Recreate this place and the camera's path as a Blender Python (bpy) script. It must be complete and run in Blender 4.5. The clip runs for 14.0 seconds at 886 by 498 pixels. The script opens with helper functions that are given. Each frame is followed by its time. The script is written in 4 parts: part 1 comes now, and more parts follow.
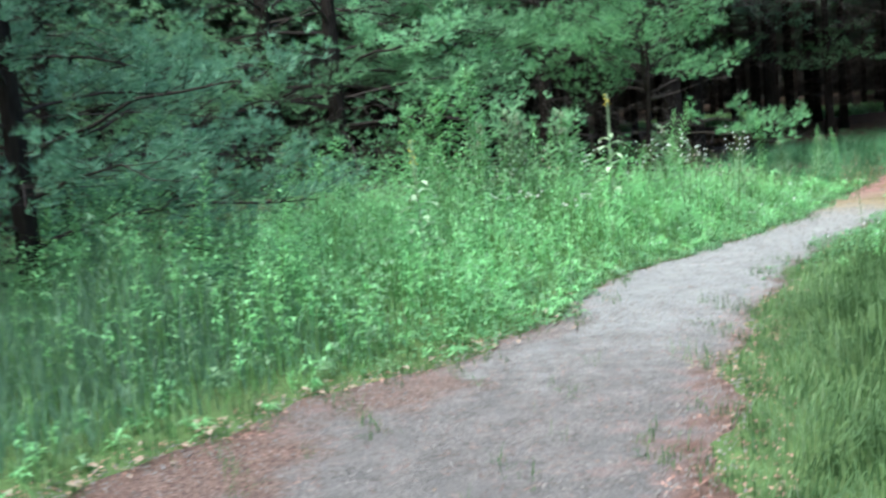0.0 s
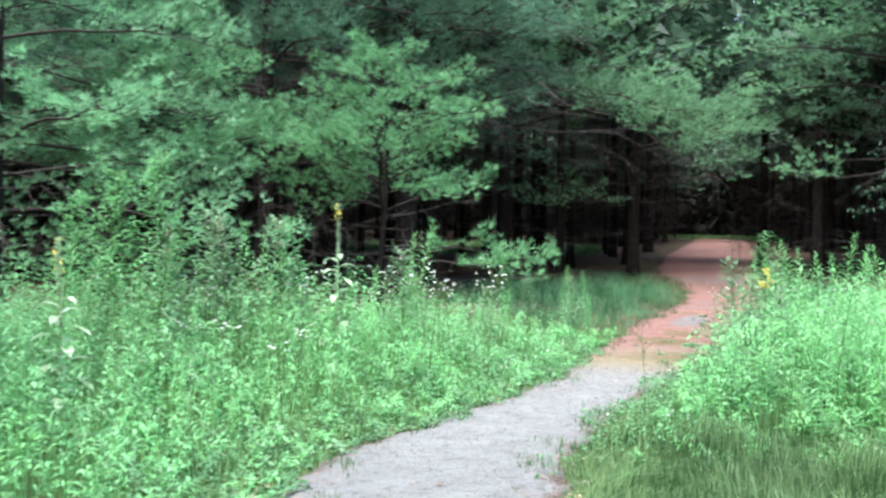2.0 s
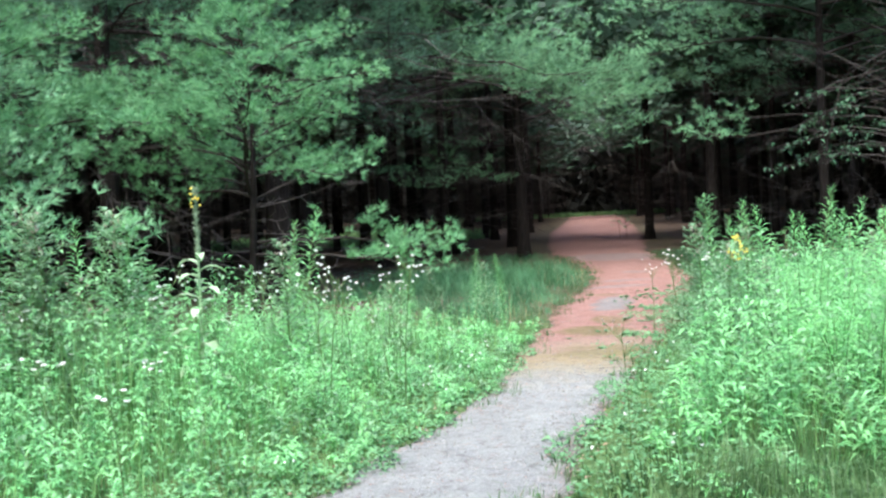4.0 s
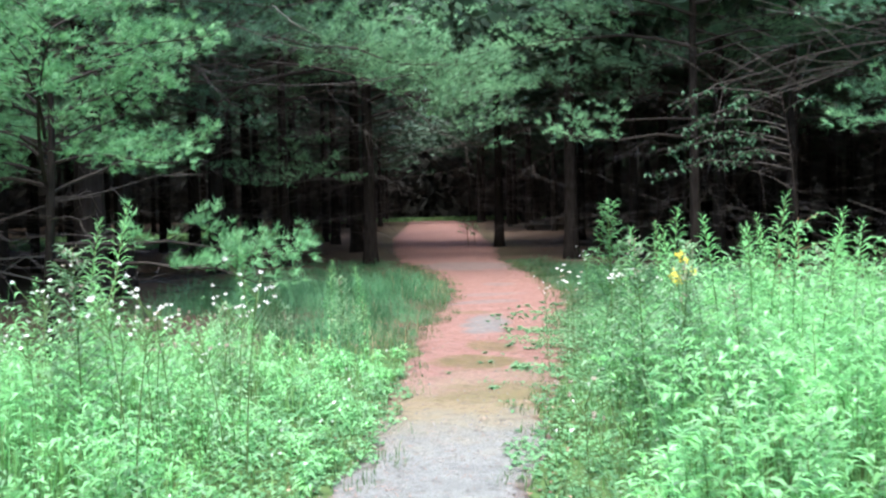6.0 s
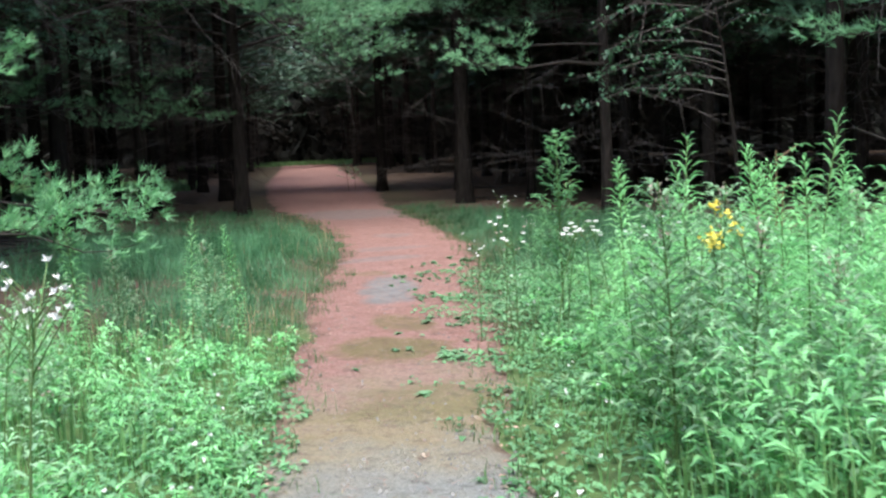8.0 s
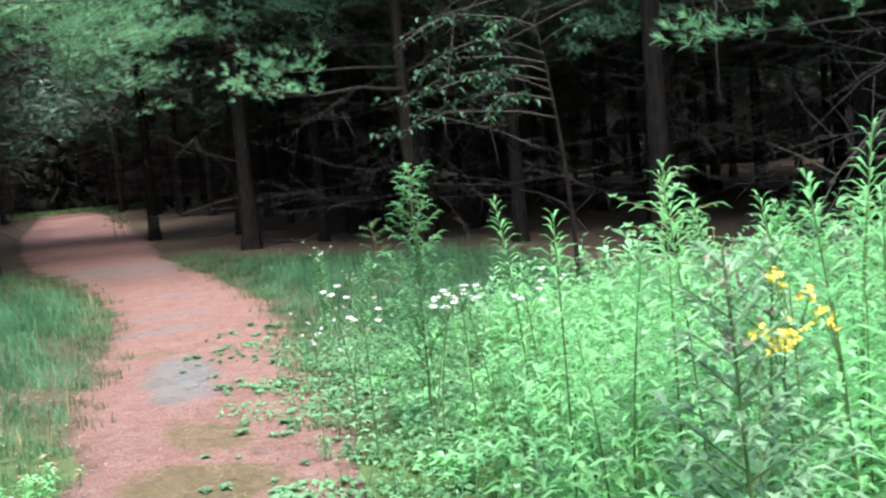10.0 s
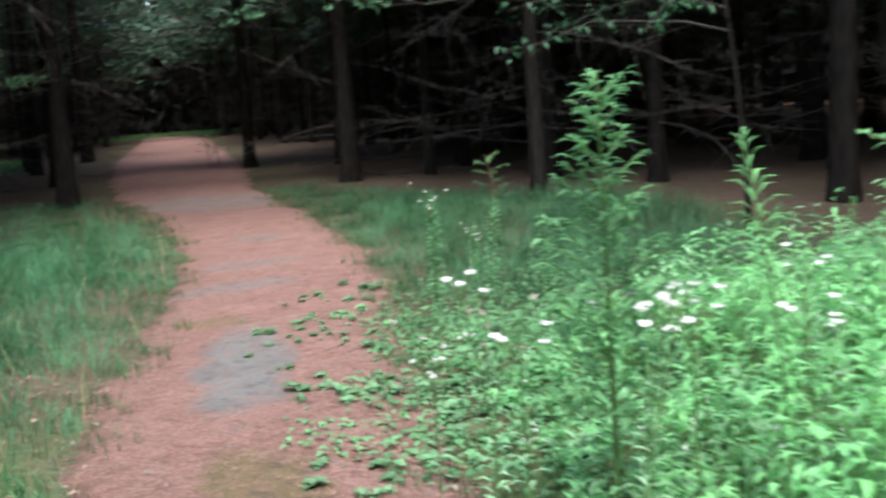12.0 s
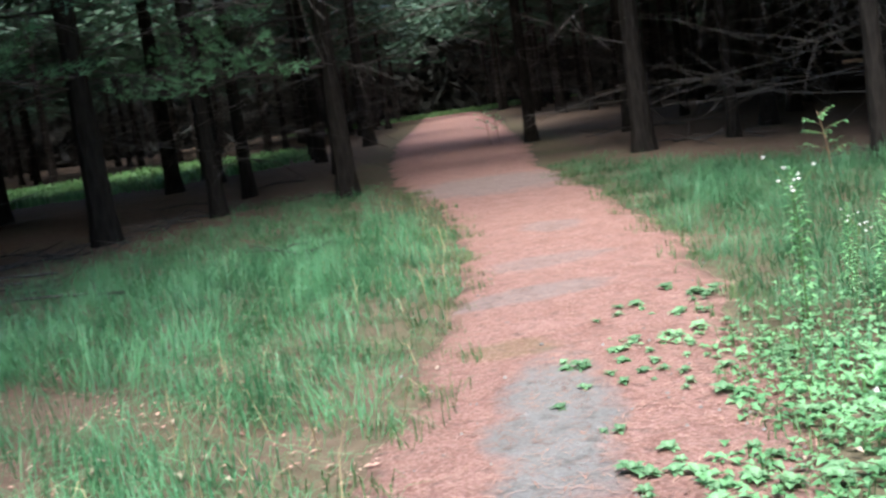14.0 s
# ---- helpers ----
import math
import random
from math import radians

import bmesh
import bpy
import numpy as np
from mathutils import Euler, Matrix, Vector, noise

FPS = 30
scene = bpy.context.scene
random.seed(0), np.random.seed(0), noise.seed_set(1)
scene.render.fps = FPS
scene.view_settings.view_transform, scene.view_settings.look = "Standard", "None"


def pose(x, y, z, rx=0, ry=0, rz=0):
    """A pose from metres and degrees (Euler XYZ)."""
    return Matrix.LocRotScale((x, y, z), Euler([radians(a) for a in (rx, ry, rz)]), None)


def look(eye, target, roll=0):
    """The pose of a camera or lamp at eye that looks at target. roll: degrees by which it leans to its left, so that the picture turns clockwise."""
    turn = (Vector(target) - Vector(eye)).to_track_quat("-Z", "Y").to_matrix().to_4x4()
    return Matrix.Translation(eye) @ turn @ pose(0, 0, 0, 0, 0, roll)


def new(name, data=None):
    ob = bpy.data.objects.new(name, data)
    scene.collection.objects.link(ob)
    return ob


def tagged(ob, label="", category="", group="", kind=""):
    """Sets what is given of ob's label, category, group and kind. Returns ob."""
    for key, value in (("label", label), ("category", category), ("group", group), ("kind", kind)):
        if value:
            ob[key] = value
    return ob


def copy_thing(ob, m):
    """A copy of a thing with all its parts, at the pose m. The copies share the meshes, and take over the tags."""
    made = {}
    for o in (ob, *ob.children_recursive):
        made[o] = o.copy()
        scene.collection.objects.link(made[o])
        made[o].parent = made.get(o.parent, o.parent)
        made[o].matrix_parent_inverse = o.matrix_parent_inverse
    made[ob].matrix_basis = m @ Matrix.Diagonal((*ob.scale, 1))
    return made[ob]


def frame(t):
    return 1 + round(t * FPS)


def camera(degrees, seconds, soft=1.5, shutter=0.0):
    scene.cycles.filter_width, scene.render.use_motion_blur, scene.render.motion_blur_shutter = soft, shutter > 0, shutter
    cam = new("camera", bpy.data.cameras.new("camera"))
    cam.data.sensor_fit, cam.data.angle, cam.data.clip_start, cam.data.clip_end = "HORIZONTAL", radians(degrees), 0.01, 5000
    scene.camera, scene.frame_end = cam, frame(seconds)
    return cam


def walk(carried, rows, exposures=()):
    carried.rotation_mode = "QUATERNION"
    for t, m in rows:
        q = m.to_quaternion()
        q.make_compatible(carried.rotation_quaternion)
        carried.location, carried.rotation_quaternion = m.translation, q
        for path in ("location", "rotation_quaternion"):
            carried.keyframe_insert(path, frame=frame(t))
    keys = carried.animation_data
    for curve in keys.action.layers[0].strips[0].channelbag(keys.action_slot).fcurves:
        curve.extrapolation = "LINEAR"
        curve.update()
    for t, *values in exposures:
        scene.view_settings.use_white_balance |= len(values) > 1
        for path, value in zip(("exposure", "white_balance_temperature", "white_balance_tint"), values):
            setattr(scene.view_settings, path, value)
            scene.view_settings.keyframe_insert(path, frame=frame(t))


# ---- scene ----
cam = camera(44.0, 14.0, soft=2.4, shutter=0.35)
PATH = [
    (0, (7.78, 8.913, 1.744), (7.296, 10.837, 1.493), -5.1),
    (0.5, (7.725, 9.759, 1.75), (7.374, 11.714, 1.517), 0.3),
    (1, (7.647, 10.489, 1.766), (7.483, 12.467, 1.513), -0.9),
    (1.5, (7.561, 11.213, 1.717), (7.43, 13.204, 1.588), -0.4),
    (2, (7.442, 11.918, 1.684), (7.47, 13.916, 1.619), 1.0),
    (4.5, (7.286, 15.033, 1.541), (7.607, 17.005, 1.447), -2.2),
    (5, (7.331, 15.639, 1.558), (7.757, 17.591, 1.459), 0.2),
    (5.5, (7.341, 16.23, 1.554), (7.845, 18.164, 1.462), 1.3),
    (6, (7.448, 16.8, 1.533), (8.009, 18.718, 1.446), -1.1),
    (6.5, (7.589, 17.462, 1.5), (8.191, 19.367, 1.41), 0.6),
    (7, (7.714, 18.03, 1.462), (8.456, 19.885, 1.356), 0.7),
    (7.5, (7.908, 18.741, 1.465), (8.671, 20.58, 1.275), 0.5),
    (8, (8.0, 19.328, 1.478), (8.772, 21.162, 1.281), -2.1),
    (8.5, (8.205, 19.914, 1.514), (9.031, 21.728, 1.351), -0.9),
    (9, (8.383, 20.509, 1.537), (9.357, 22.253, 1.444), -2.4),
    (11.5, (9.415, 22.93, 1.473), (10.591, 24.53, 1.229), -4.8),
    (12, (9.752, 23.599, 1.465), (10.713, 25.331, 1.193), -3.7),
    (12.5, (9.878, 24.236, 1.464), (10.634, 26.064, 1.165), -5.6),
    (13, (10.061, 24.749, 1.442), (10.612, 26.65, 1.154), -6.7),
    (13.5, (10.164, 25.04, 1.443), (10.566, 26.982, 1.18), -5.9),
    (14, (10.265, 25.34, 1.441), (10.751, 27.26, 1.165), -8.2),
]
walk(cam, [(t, look(eye, target, roll)) for t, eye, target, roll in PATH],
     [(0, 2.45, 6500, 5), (1, 2.25, 6500, 8), (2, 2.75, 6500, 10), (4.5, 2.7, 6500, 10), (5.5, 2.8, 6500, 10), (6.5, 2.75, 6500, 10), (7.5, 2.4, 6500, 10), (8.5, 2.55, 6500, 9), (9, 2.95, 6500, 7), (11.5, 2.32, 6500, 7), (12.5, 2.5, 6500, 6), (13.5, 2.78, 6500, 7), (14, 2.9, 6500, 7)])

SKY_STRENGTH, SUN_STRENGTH = 0.12, 1.5
# pines along the wood's edge: kind, x, y, turn, size; sizes from 1.3 up added for shade
# unseen pines at (0.2, 14.0) and (-1.6, 18.4) added to shade the left edge
EDGE_PLACES = [(0, 1.6, 17.8, 0, 0.95), (0, 0.0, 20.8, 80, 1.0), (1, 0.8, 26.0, 20, 1.0), (3, 4.6, 31.0, 100, 0.95), (6, 6.75, 28.3, 0, 1.0), (1, -3.5, 24.0, 60, 1.0), (2, 1.5, 32.0, 0, 1.0), (2, 7.5, 36.8, 15, 1.0), (6, 3.6, 27.6, 140, 1.1),
               (4, 18.4, 36.3, 0, 1.0), (3, 24.2, 32.0, 120, 1.0), (3, 20.5, 39.0, 30, 1.0), (7, 18.75, 26.5, 0, 1.0), (2, 0.2, 14.0, 40, 1.0), (2, -1.6, 18.4, 90, 1.0), (3, 18.6, 24.4, 200, 0.9), (2, 7.0, 33.6, 200, 1.35), (2, 5.4, 36.4, 250, 1.3), (2, 21.2, 29.2, 300, 1.3), (4, 20.0, 32.4, 120, 1.4), (1, 2.2, 25.2, 200, 0.9), (2, 19.5, 22.0, 140, 1.0), (5, 13.4, 43.6, 0, 1.1), (5, 9.5, 41.9, 25, 1.1), (2, 4.2, 35.6, 300, 0.9), (3, 23.4, 35.4, 60, 1.0)]

# ---- world and light: a soft, clouded sky over a clearing ----
world = bpy.data.worlds.new("world")
scene.world = world
world.use_nodes = True
wn = world.node_tree
sky = wn.nodes.new("ShaderNodeTexSky")
sky.sky_type, sky.sun_disc = "NISHITA", False
sky.sun_elevation, sky.sun_rotation = radians(63), radians(200)
wn.links.new(sky.outputs[0], wn.nodes["Background"].inputs[0])
wn.nodes["Background"].inputs[1].default_value = SKY_STRENGTH
sun_data = bpy.data.lights.new("sun", "SUN")
sun_data.energy, sun_data.angle, sun_data.color = SUN_STRENGTH, radians(42), (1.0, 0.97, 0.92)
sun = new("sun", sun_data)
sun.rotation_euler = (radians(27), 0, radians(-20))

# ---- materials ----


def nodes_of(name):
    m = bpy.data.materials.new(name)
    m.use_nodes = True
    nt = m.node_tree
    return m, nt, nt.nodes["Principled BSDF"]


def ramp(nt, fac, stops):
    r = nt.nodes.new("ShaderNodeValToRGB")
    els = r.color_ramp.elements
    while len(els) < len(stops):
        els.new(0.5)
    for e, (p, c) in zip(els, stops):
        e.position, e.color = p, (*c, 1)
    nt.links.new(fac, r.inputs[0])
    return r.outputs[0]


def noise_tex(nt, scale, detail=4, rough=0.6, coord="Object"):
    tc = nt.nodes.new("ShaderNodeTexCoord")
    n = nt.nodes.new("ShaderNodeTexNoise")
    n.inputs["Scale"].default_value, n.inputs["Detail"].default_value, n.inputs["Roughness"].default_value = scale, detail, rough
    nt.links.new(tc.outputs[coord], n.inputs["Vector"])
    return n.outputs[0]


def mix(nt, fac, a, b, kind="MIX"):
    n = nt.nodes.new("ShaderNodeMix")
    n.data_type, n.blend_type = "RGBA", kind
    for sock, v in ((n.inputs[0], fac), (n.inputs[6], a), (n.inputs[7], b)):
        if isinstance(v, (int, float)):
            sock.default_value = v
        elif isinstance(v, tuple):
            sock.default_value = (*v, 1)
        else:
            nt.links.new(v, sock)
    return n.outputs[2]


def maths(nt, op, a, b=None, clamp=False):
    n = nt.nodes.new("ShaderNodeMath")
    n.operation, n.use_clamp = op, clamp
    for sock, v in zip(n.inputs, (a, b)):
        if v is None:
            continue
        if isinstance(v, (int, float)):
            sock.default_value = v
        else:
            nt.links.new(v, sock)
    return n.outputs[0]


def bump(nt, bsdf, height, strength, dist=0.02):
    b = nt.nodes.new("ShaderNodeBump")
    b.inputs["Strength"].default_value, b.inputs["Distance"].default_value = strength, dist
    nt.links.new(height, b.inputs["Height"])
    nt.links.new(b.outputs[0], bsdf.inputs["Normal"])


def leaf_material(name, dark, mid, light, through_share=0.35, rough=0.55, patch=0.6):
    """Foliage: colour varies from leaf to leaf and from stand to stand; some light passes through."""
    m, nt, b = nodes_of(name)
    geo = nt.nodes.new("ShaderNodeNewGeometry")
    info = nt.nodes.new("ShaderNodeObjectInfo")
    c = ramp(nt, geo.outputs["Random Per Island"], [(0.0, dark), (0.5, mid), (1.0, light)])
    pos = nt.nodes.new("ShaderNodeTexNoise")
    pos.inputs["Scale"].default_value = patch
    nt.links.new(geo.outputs["Position"], pos.inputs["Vector"])
    pos2 = nt.nodes.new("ShaderNodeTexNoise")
    pos2.inputs["Scale"].default_value = patch * 4.5
    nt.links.new(geo.outputs["Position"], pos2.inputs["Vector"])
    c = mix(nt, 0.5, c, ramp(nt, pos.outputs[0], [(0.35, tuple(v * 0.55 for v in mid)), (0.65, tuple(min(1, v * 1.45) for v in mid))]))
    c = mix(nt, 0.3, c, ramp(nt, pos2.outputs[0], [(0.4, tuple(v * 0.45 for v in dark)), (0.6, tuple(min(1, v * 1.35) for v in light))]))
    hsv = nt.nodes.new("ShaderNodeHueSaturation")
    nt.links.new(c, hsv.inputs["Color"])
    nt.links.new(maths(nt, "ADD", maths(nt, "MULTIPLY", info.outputs["Random"], 0.4), 0.8), hsv.inputs["Value"])
    nt.links.new(hsv.outputs[0], b.inputs["Base Color"])
    b.inputs["Roughness"].default_value = rough
    b.inputs["Specular IOR Level"].default_value = 0.35
    tr = nt.nodes.new("ShaderNodeBsdfTranslucent")
    nt.links.new(hsv.outputs[0], tr.inputs[0])
    ms = nt.nodes.new("ShaderNodeMixShader")
    ms.inputs[0].default_value = through_share
    nt.links.new(b.outputs[0], ms.inputs[1])
    nt.links.new(tr.outputs[0], ms.inputs[2])
    nt.links.new(ms.outputs[0], nt.nodes["Material Output"].inputs[0])
    return m


def plain_material(name, a, c, scale, rough=0.8, bump_strength=0.3):
    m, nt, b = nodes_of(name)
    n = noise_tex(nt, scale)
    nt.links.new(ramp(nt, n, [(0.3, a), (0.7, c)]), b.inputs["Base Color"])
    b.inputs["Roughness"].default_value = rough
    b.inputs["Specular IOR Level"].default_value = 0.15
    if bump_strength:
        bump(nt, b, n, bump_strength)
    return m


def shaded_bark_material():
    m, nt, b = nodes_of("shaded_bark")
    tc = nt.nodes.new("ShaderNodeTexCoord")
    mp = nt.nodes.new("ShaderNodeMapping")
    mp.inputs["Scale"].default_value = (14, 14, 3.5)
    nt.links.new(tc.outputs["Object"], mp.inputs[0])
    v = nt.nodes.new("ShaderNodeTexVoronoi")
    v.inputs["Scale"].default_value = 1.0
    nt.links.new(mp.outputs[0], v.inputs["Vector"])
    n = noise_tex(nt, 5)
    # plates and cracks far darker than pine bark: canopy shade is in the colour
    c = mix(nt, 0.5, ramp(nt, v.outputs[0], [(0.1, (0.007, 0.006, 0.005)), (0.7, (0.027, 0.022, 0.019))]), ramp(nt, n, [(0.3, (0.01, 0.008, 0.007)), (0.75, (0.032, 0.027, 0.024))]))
    nt.links.new(c, b.inputs["Base Color"])
    b.inputs["Roughness"].default_value = 0.95
    b.inputs["Specular IOR Level"].default_value = 0.1
    bump(nt, b, v.outputs[0], 0.8, 0.04)
    return m


def ground_material():
    """Soil under the meadow, brown needle litter under the trees."""
    m, nt, b = nodes_of("ground")
    att = nt.nodes.new("ShaderNodeAttribute")
    att.attribute_name = "wood"
    fine, broad = noise_tex(nt, 9, 8, 0.7), noise_tex(nt, 0.7, 4)
    soil = ramp(nt, fine, [(0.3, (0.05, 0.08, 0.03)), (0.7, (0.1, 0.17, 0.06))])
    litter = ramp(nt, fine, [(0.25, (0.045, 0.03, 0.024)), (0.55, (0.1, 0.068, 0.053)), (0.8, (0.17, 0.122, 0.096))])
    litter = mix(nt, ramp(nt, broad, [(0.4, (0, 0, 0)), (0.75, (0.6, 0.6, 0.6))]), litter, (0.12, 0.085, 0.06))
    edge = maths(nt, "ADD", att.outputs["Fac"], maths(nt, "MULTIPLY", maths(nt, "SUBTRACT", broad, 0.5), 0.8), True)
    nt.links.new(mix(nt, edge, soil, litter), b.inputs["Base Color"])
    b.inputs["Roughness"].default_value = 0.95
    b.inputs["Specular IOR Level"].default_value = 0.1
    bump(nt, b, fine, 0.6, 0.03)
    return m


def path_material():
    """Grey stone dust at the start of the trail, then fallen rust-coloured pine needles, worn through in places."""
    m, nt, b = nodes_of("path")
    tc = nt.nodes.new("ShaderNodeTexCoord")
    sep = nt.nodes.new("ShaderNodeSeparateXYZ")
    nt.links.new(tc.outputs["Object"], sep.inputs[0])
    grain, speck, mid, broad = noise_tex(nt, 60, 6, 0.75), noise_tex(nt, 150, 2), noise_tex(nt, 3.2, 5), noise_tex(nt, 0.8, 4)
    streak_map = nt.nodes.new("ShaderNodeMapping")
    streak_map.inputs["Scale"].default_value = (60, 50, 50)
    nt.links.new(tc.outputs["Object"], streak_map.inputs[0])
    streak = nt.nodes.new("ShaderNodeTexNoise")
    streak.inputs["Scale"].default_value, streak.inputs["Detail"].default_value = 1.0, 5
    nt.links.new(streak_map.outputs[0], streak.inputs["Vector"])
    gravel = mix(nt, 0.5, ramp(nt, grain, [(0.3, (0.085, 0.087, 0.083)), (0.5, (0.29, 0.297, 0.285)), (0.7, (0.54, 0.545, 0.52))]),
                 ramp(nt, mid, [(0.3, (0.21, 0.214, 0.206)), (0.75, (0.42, 0.425, 0.41))]))
    needles = mix(nt, 0.5, ramp(nt, streak.outputs[0], [(0.3, (0.13, 0.06, 0.048)), (0.5, (0.33, 0.175, 0.15)), (0.7, (0.56, 0.36, 0.31))]),
                  ramp(nt, mid, [(0.3, (0.23, 0.12, 0.1)), (0.75, (0.4, 0.245, 0.215))]))
    straw = ramp(nt, grain, [(0.3, (0.2, 0.15, 0.07)), (0.7, (0.42, 0.33, 0.17))])

    def spot(x, y, rx, ry, lean=0.0):
        """A worn patch: an ellipse with a ragged edge, its long axis leaning towards x."""
        px, py = maths(nt, "SUBTRACT", sep.outputs[0], x), maths(nt, "SUBTRACT", sep.outputs[1], y)
        ca, sa = math.cos(lean), math.sin(lean)
        dx = maths(nt, "DIVIDE", maths(nt, "SUBTRACT", maths(nt, "MULTIPLY", px, ca), maths(nt, "MULTIPLY", py, sa)), rx)
        dy = maths(nt, "DIVIDE", maths(nt, "ADD", maths(nt, "MULTIPLY", px, sa), maths(nt, "MULTIPLY", py, ca)), ry)
        d = maths(nt, "SQRT", maths(nt, "ADD", maths(nt, "MULTIPLY", dx, dx), maths(nt, "MULTIPLY", dy, dy)))
        d = maths(nt, "ADD", d, maths(nt, "MULTIPLY", maths(nt, "SUBTRACT", mid, 0.5), 1.6))
        return maths(nt, "MULTIPLY", maths(nt, "SUBTRACT", 1.25, d), 2.2, True)

    # how far the needles have covered the stone dust, along the way
    wav = maths(nt, "ADD", sep.outputs[1], maths(nt, "MULTIPLY", maths(nt, "SUBTRACT", broad, 0.5), 2.0))
    wav = maths(nt, "ADD", wav, maths(nt, "MULTIPLY", maths(nt, "SUBTRACT", mid, 0.5), 1.6))
    cover = maths(nt, "MULTIPLY", maths(nt, "SUBTRACT", wav, 24.0), 0.45, True)
    mossy = maths(nt, "MULTIPLY", maths(nt, "SUBTRACT", 1.0, maths(nt, "ABSOLUTE", maths(nt, "MULTIPLY", maths(nt, "SUBTRACT", wav, 24.6), 0.6)), True), 0.75)
    c = mix(nt, cover, gravel, needles)
    c = mix(nt, mossy, c, straw)
    # rusty drifts along the edges of the grey part
    att = nt.nodes.new("ShaderNodeAttribute")
    att.attribute_name = "rim"
    rim = maths(nt, "ADD", att.outputs["Fac"], maths(nt, "MULTIPLY", maths(nt, "SUBTRACT", mid, 0.5), 1.5))
    near = maths(nt, "MULTIPLY", maths(nt, "SUBTRACT", 17.6, wav), 0.4, True)
    drift = maths(nt, "MULTIPLY", maths(nt, "SUBTRACT", rim, 0.66), 2.2, True)
    drift = maths(nt, "MULTIPLY", drift, maths(nt, "ADD", maths(nt, "MULTIPLY", near, 0.7), 0.25))
    c = mix(nt, maths(nt, "MULTIPLY", near, 0.75), c, mix(nt, 0.5, ramp(nt, mid, [(0.35, (0.09, 0.083, 0.078)), (0.65, (0.23, 0.205, 0.19))]), ramp(nt, grain, [(0.38, (0.022, 0.02, 0.019)), (0.62, (0.39, 0.365, 0.345))])))
    c = mix(nt, drift, c, needles)
    worn = mix(nt, 0.45, gravel, (0.15, 0.15, 0.155))
    c = mix(nt, maths(nt, "MULTIPLY", spot(11.72, 29.6, 0.25, 1.05, 0.37), 0.92), c, worn)
    for x, y, rx, ry, a in ((12.6, 32.4, 0.6, 0.25, 0.5), (13.2, 33.6, 0.5, 0.3, 0.4), (15.2, 41.2, 1.2, 1.6, 0.45), (14.0, 35.6, 0.3, 0.4, 0.4)):
        c = mix(nt, maths(nt, "MULTIPLY", spot(x, y, rx, ry), a), c, worn)
    for x, y, rx, ry, a in ((10.65, 26.6, 0.42, 0.45, 0.75), (11.1, 27.6, 0.22, 0.45, 0.65), (10.3, 25.0, 0.55, 0.4, 0.5), (12.0, 31.0, 0.25, 0.2, 0.4)):
        c = mix(nt, maths(nt, "MULTIPLY", spot(x, y, rx, ry), a), c, ramp(nt, grain, [(0.3, (0.1, 0.1, 0.035)), (0.7, (0.22, 0.2, 0.09))]))
    # broken litter over the trail's left margin near the start
    for x, y, rx, ry, a in ((5.0, 13.9, 0.65, 0.9, 0.85), (5.7, 15.5, 0.5, 0.6, 0.7), (6.4, 17.2, 0.3, 0.5, 0.45)):
        c = mix(nt, maths(nt, "MULTIPLY", spot(x, y, rx, ry), a), c, ramp(nt, streak.outputs[0], [(0.3, (0.05, 0.032, 0.026)), (0.5, (0.2, 0.12, 0.095)), (0.7, (0.45, 0.33, 0.27))]))
    # scuffed rims: soil and rotted needles show through in an uneven band; darker scuffs all over
    ragged = maths(nt, "MULTIPLY", maths(nt, "SUBTRACT", maths(nt, "ADD", att.outputs["Fac"], maths(nt, "MULTIPLY", maths(nt, "SUBTRACT", mid, 0.5), 0.9)), 0.8), 5.0, True)
    c = mix(nt, maths(nt, "MULTIPLY", ragged, 0.85), c, ramp(nt, grain, [(0.3, (0.05, 0.035, 0.025)), (0.55, (0.15, 0.1, 0.075)), (0.75, (0.3, 0.22, 0.17))]))
    scuff = noise_tex(nt, 11, 6, 0.7)
    c = mix(nt, ramp(nt, scuff, [(0.52, (0, 0, 0)), (0.68, (0.55, 0.55, 0.55))]), c, (0.09, 0.075, 0.07))
    nt.links.new(c, b.inputs["Base Color"])
    b.inputs["Roughness"].default_value = 0.95
    b.inputs["Specular IOR Level"].default_value = 0.1
    h = maths(nt, "ADD", grain, maths(nt, "MULTIPLY", scuff, 0.8))
    bump(nt, b, h, 1.0, 0.03)
    return m


M_GROUND, M_PATH, M_SHADED_BARK = ground_material(), path_material(), shaded_bark_material()
M_TWIG = plain_material("dead_twig", (0.04, 0.035, 0.032), (0.1, 0.088, 0.081), 20, 0.9, 0)
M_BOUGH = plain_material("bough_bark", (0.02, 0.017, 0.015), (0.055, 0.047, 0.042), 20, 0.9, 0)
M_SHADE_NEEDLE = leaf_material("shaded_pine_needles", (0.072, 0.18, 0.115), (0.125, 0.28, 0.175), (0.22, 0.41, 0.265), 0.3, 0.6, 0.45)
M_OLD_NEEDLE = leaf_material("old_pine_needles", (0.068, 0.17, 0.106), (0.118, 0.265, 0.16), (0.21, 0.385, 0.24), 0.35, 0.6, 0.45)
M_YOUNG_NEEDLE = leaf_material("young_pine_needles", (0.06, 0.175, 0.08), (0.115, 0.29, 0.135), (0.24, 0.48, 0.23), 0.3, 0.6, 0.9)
# near-black: the deep wood's shade is put into this leaf colour
M_FAR_SHADE = leaf_material("far_woods", (0.012, 0.013, 0.012), (0.02, 0.022, 0.019), (0.03, 0.033, 0.028), 0.1, 0.8, 0.3)
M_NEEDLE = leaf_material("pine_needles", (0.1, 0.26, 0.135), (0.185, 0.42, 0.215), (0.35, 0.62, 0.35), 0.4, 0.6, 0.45)
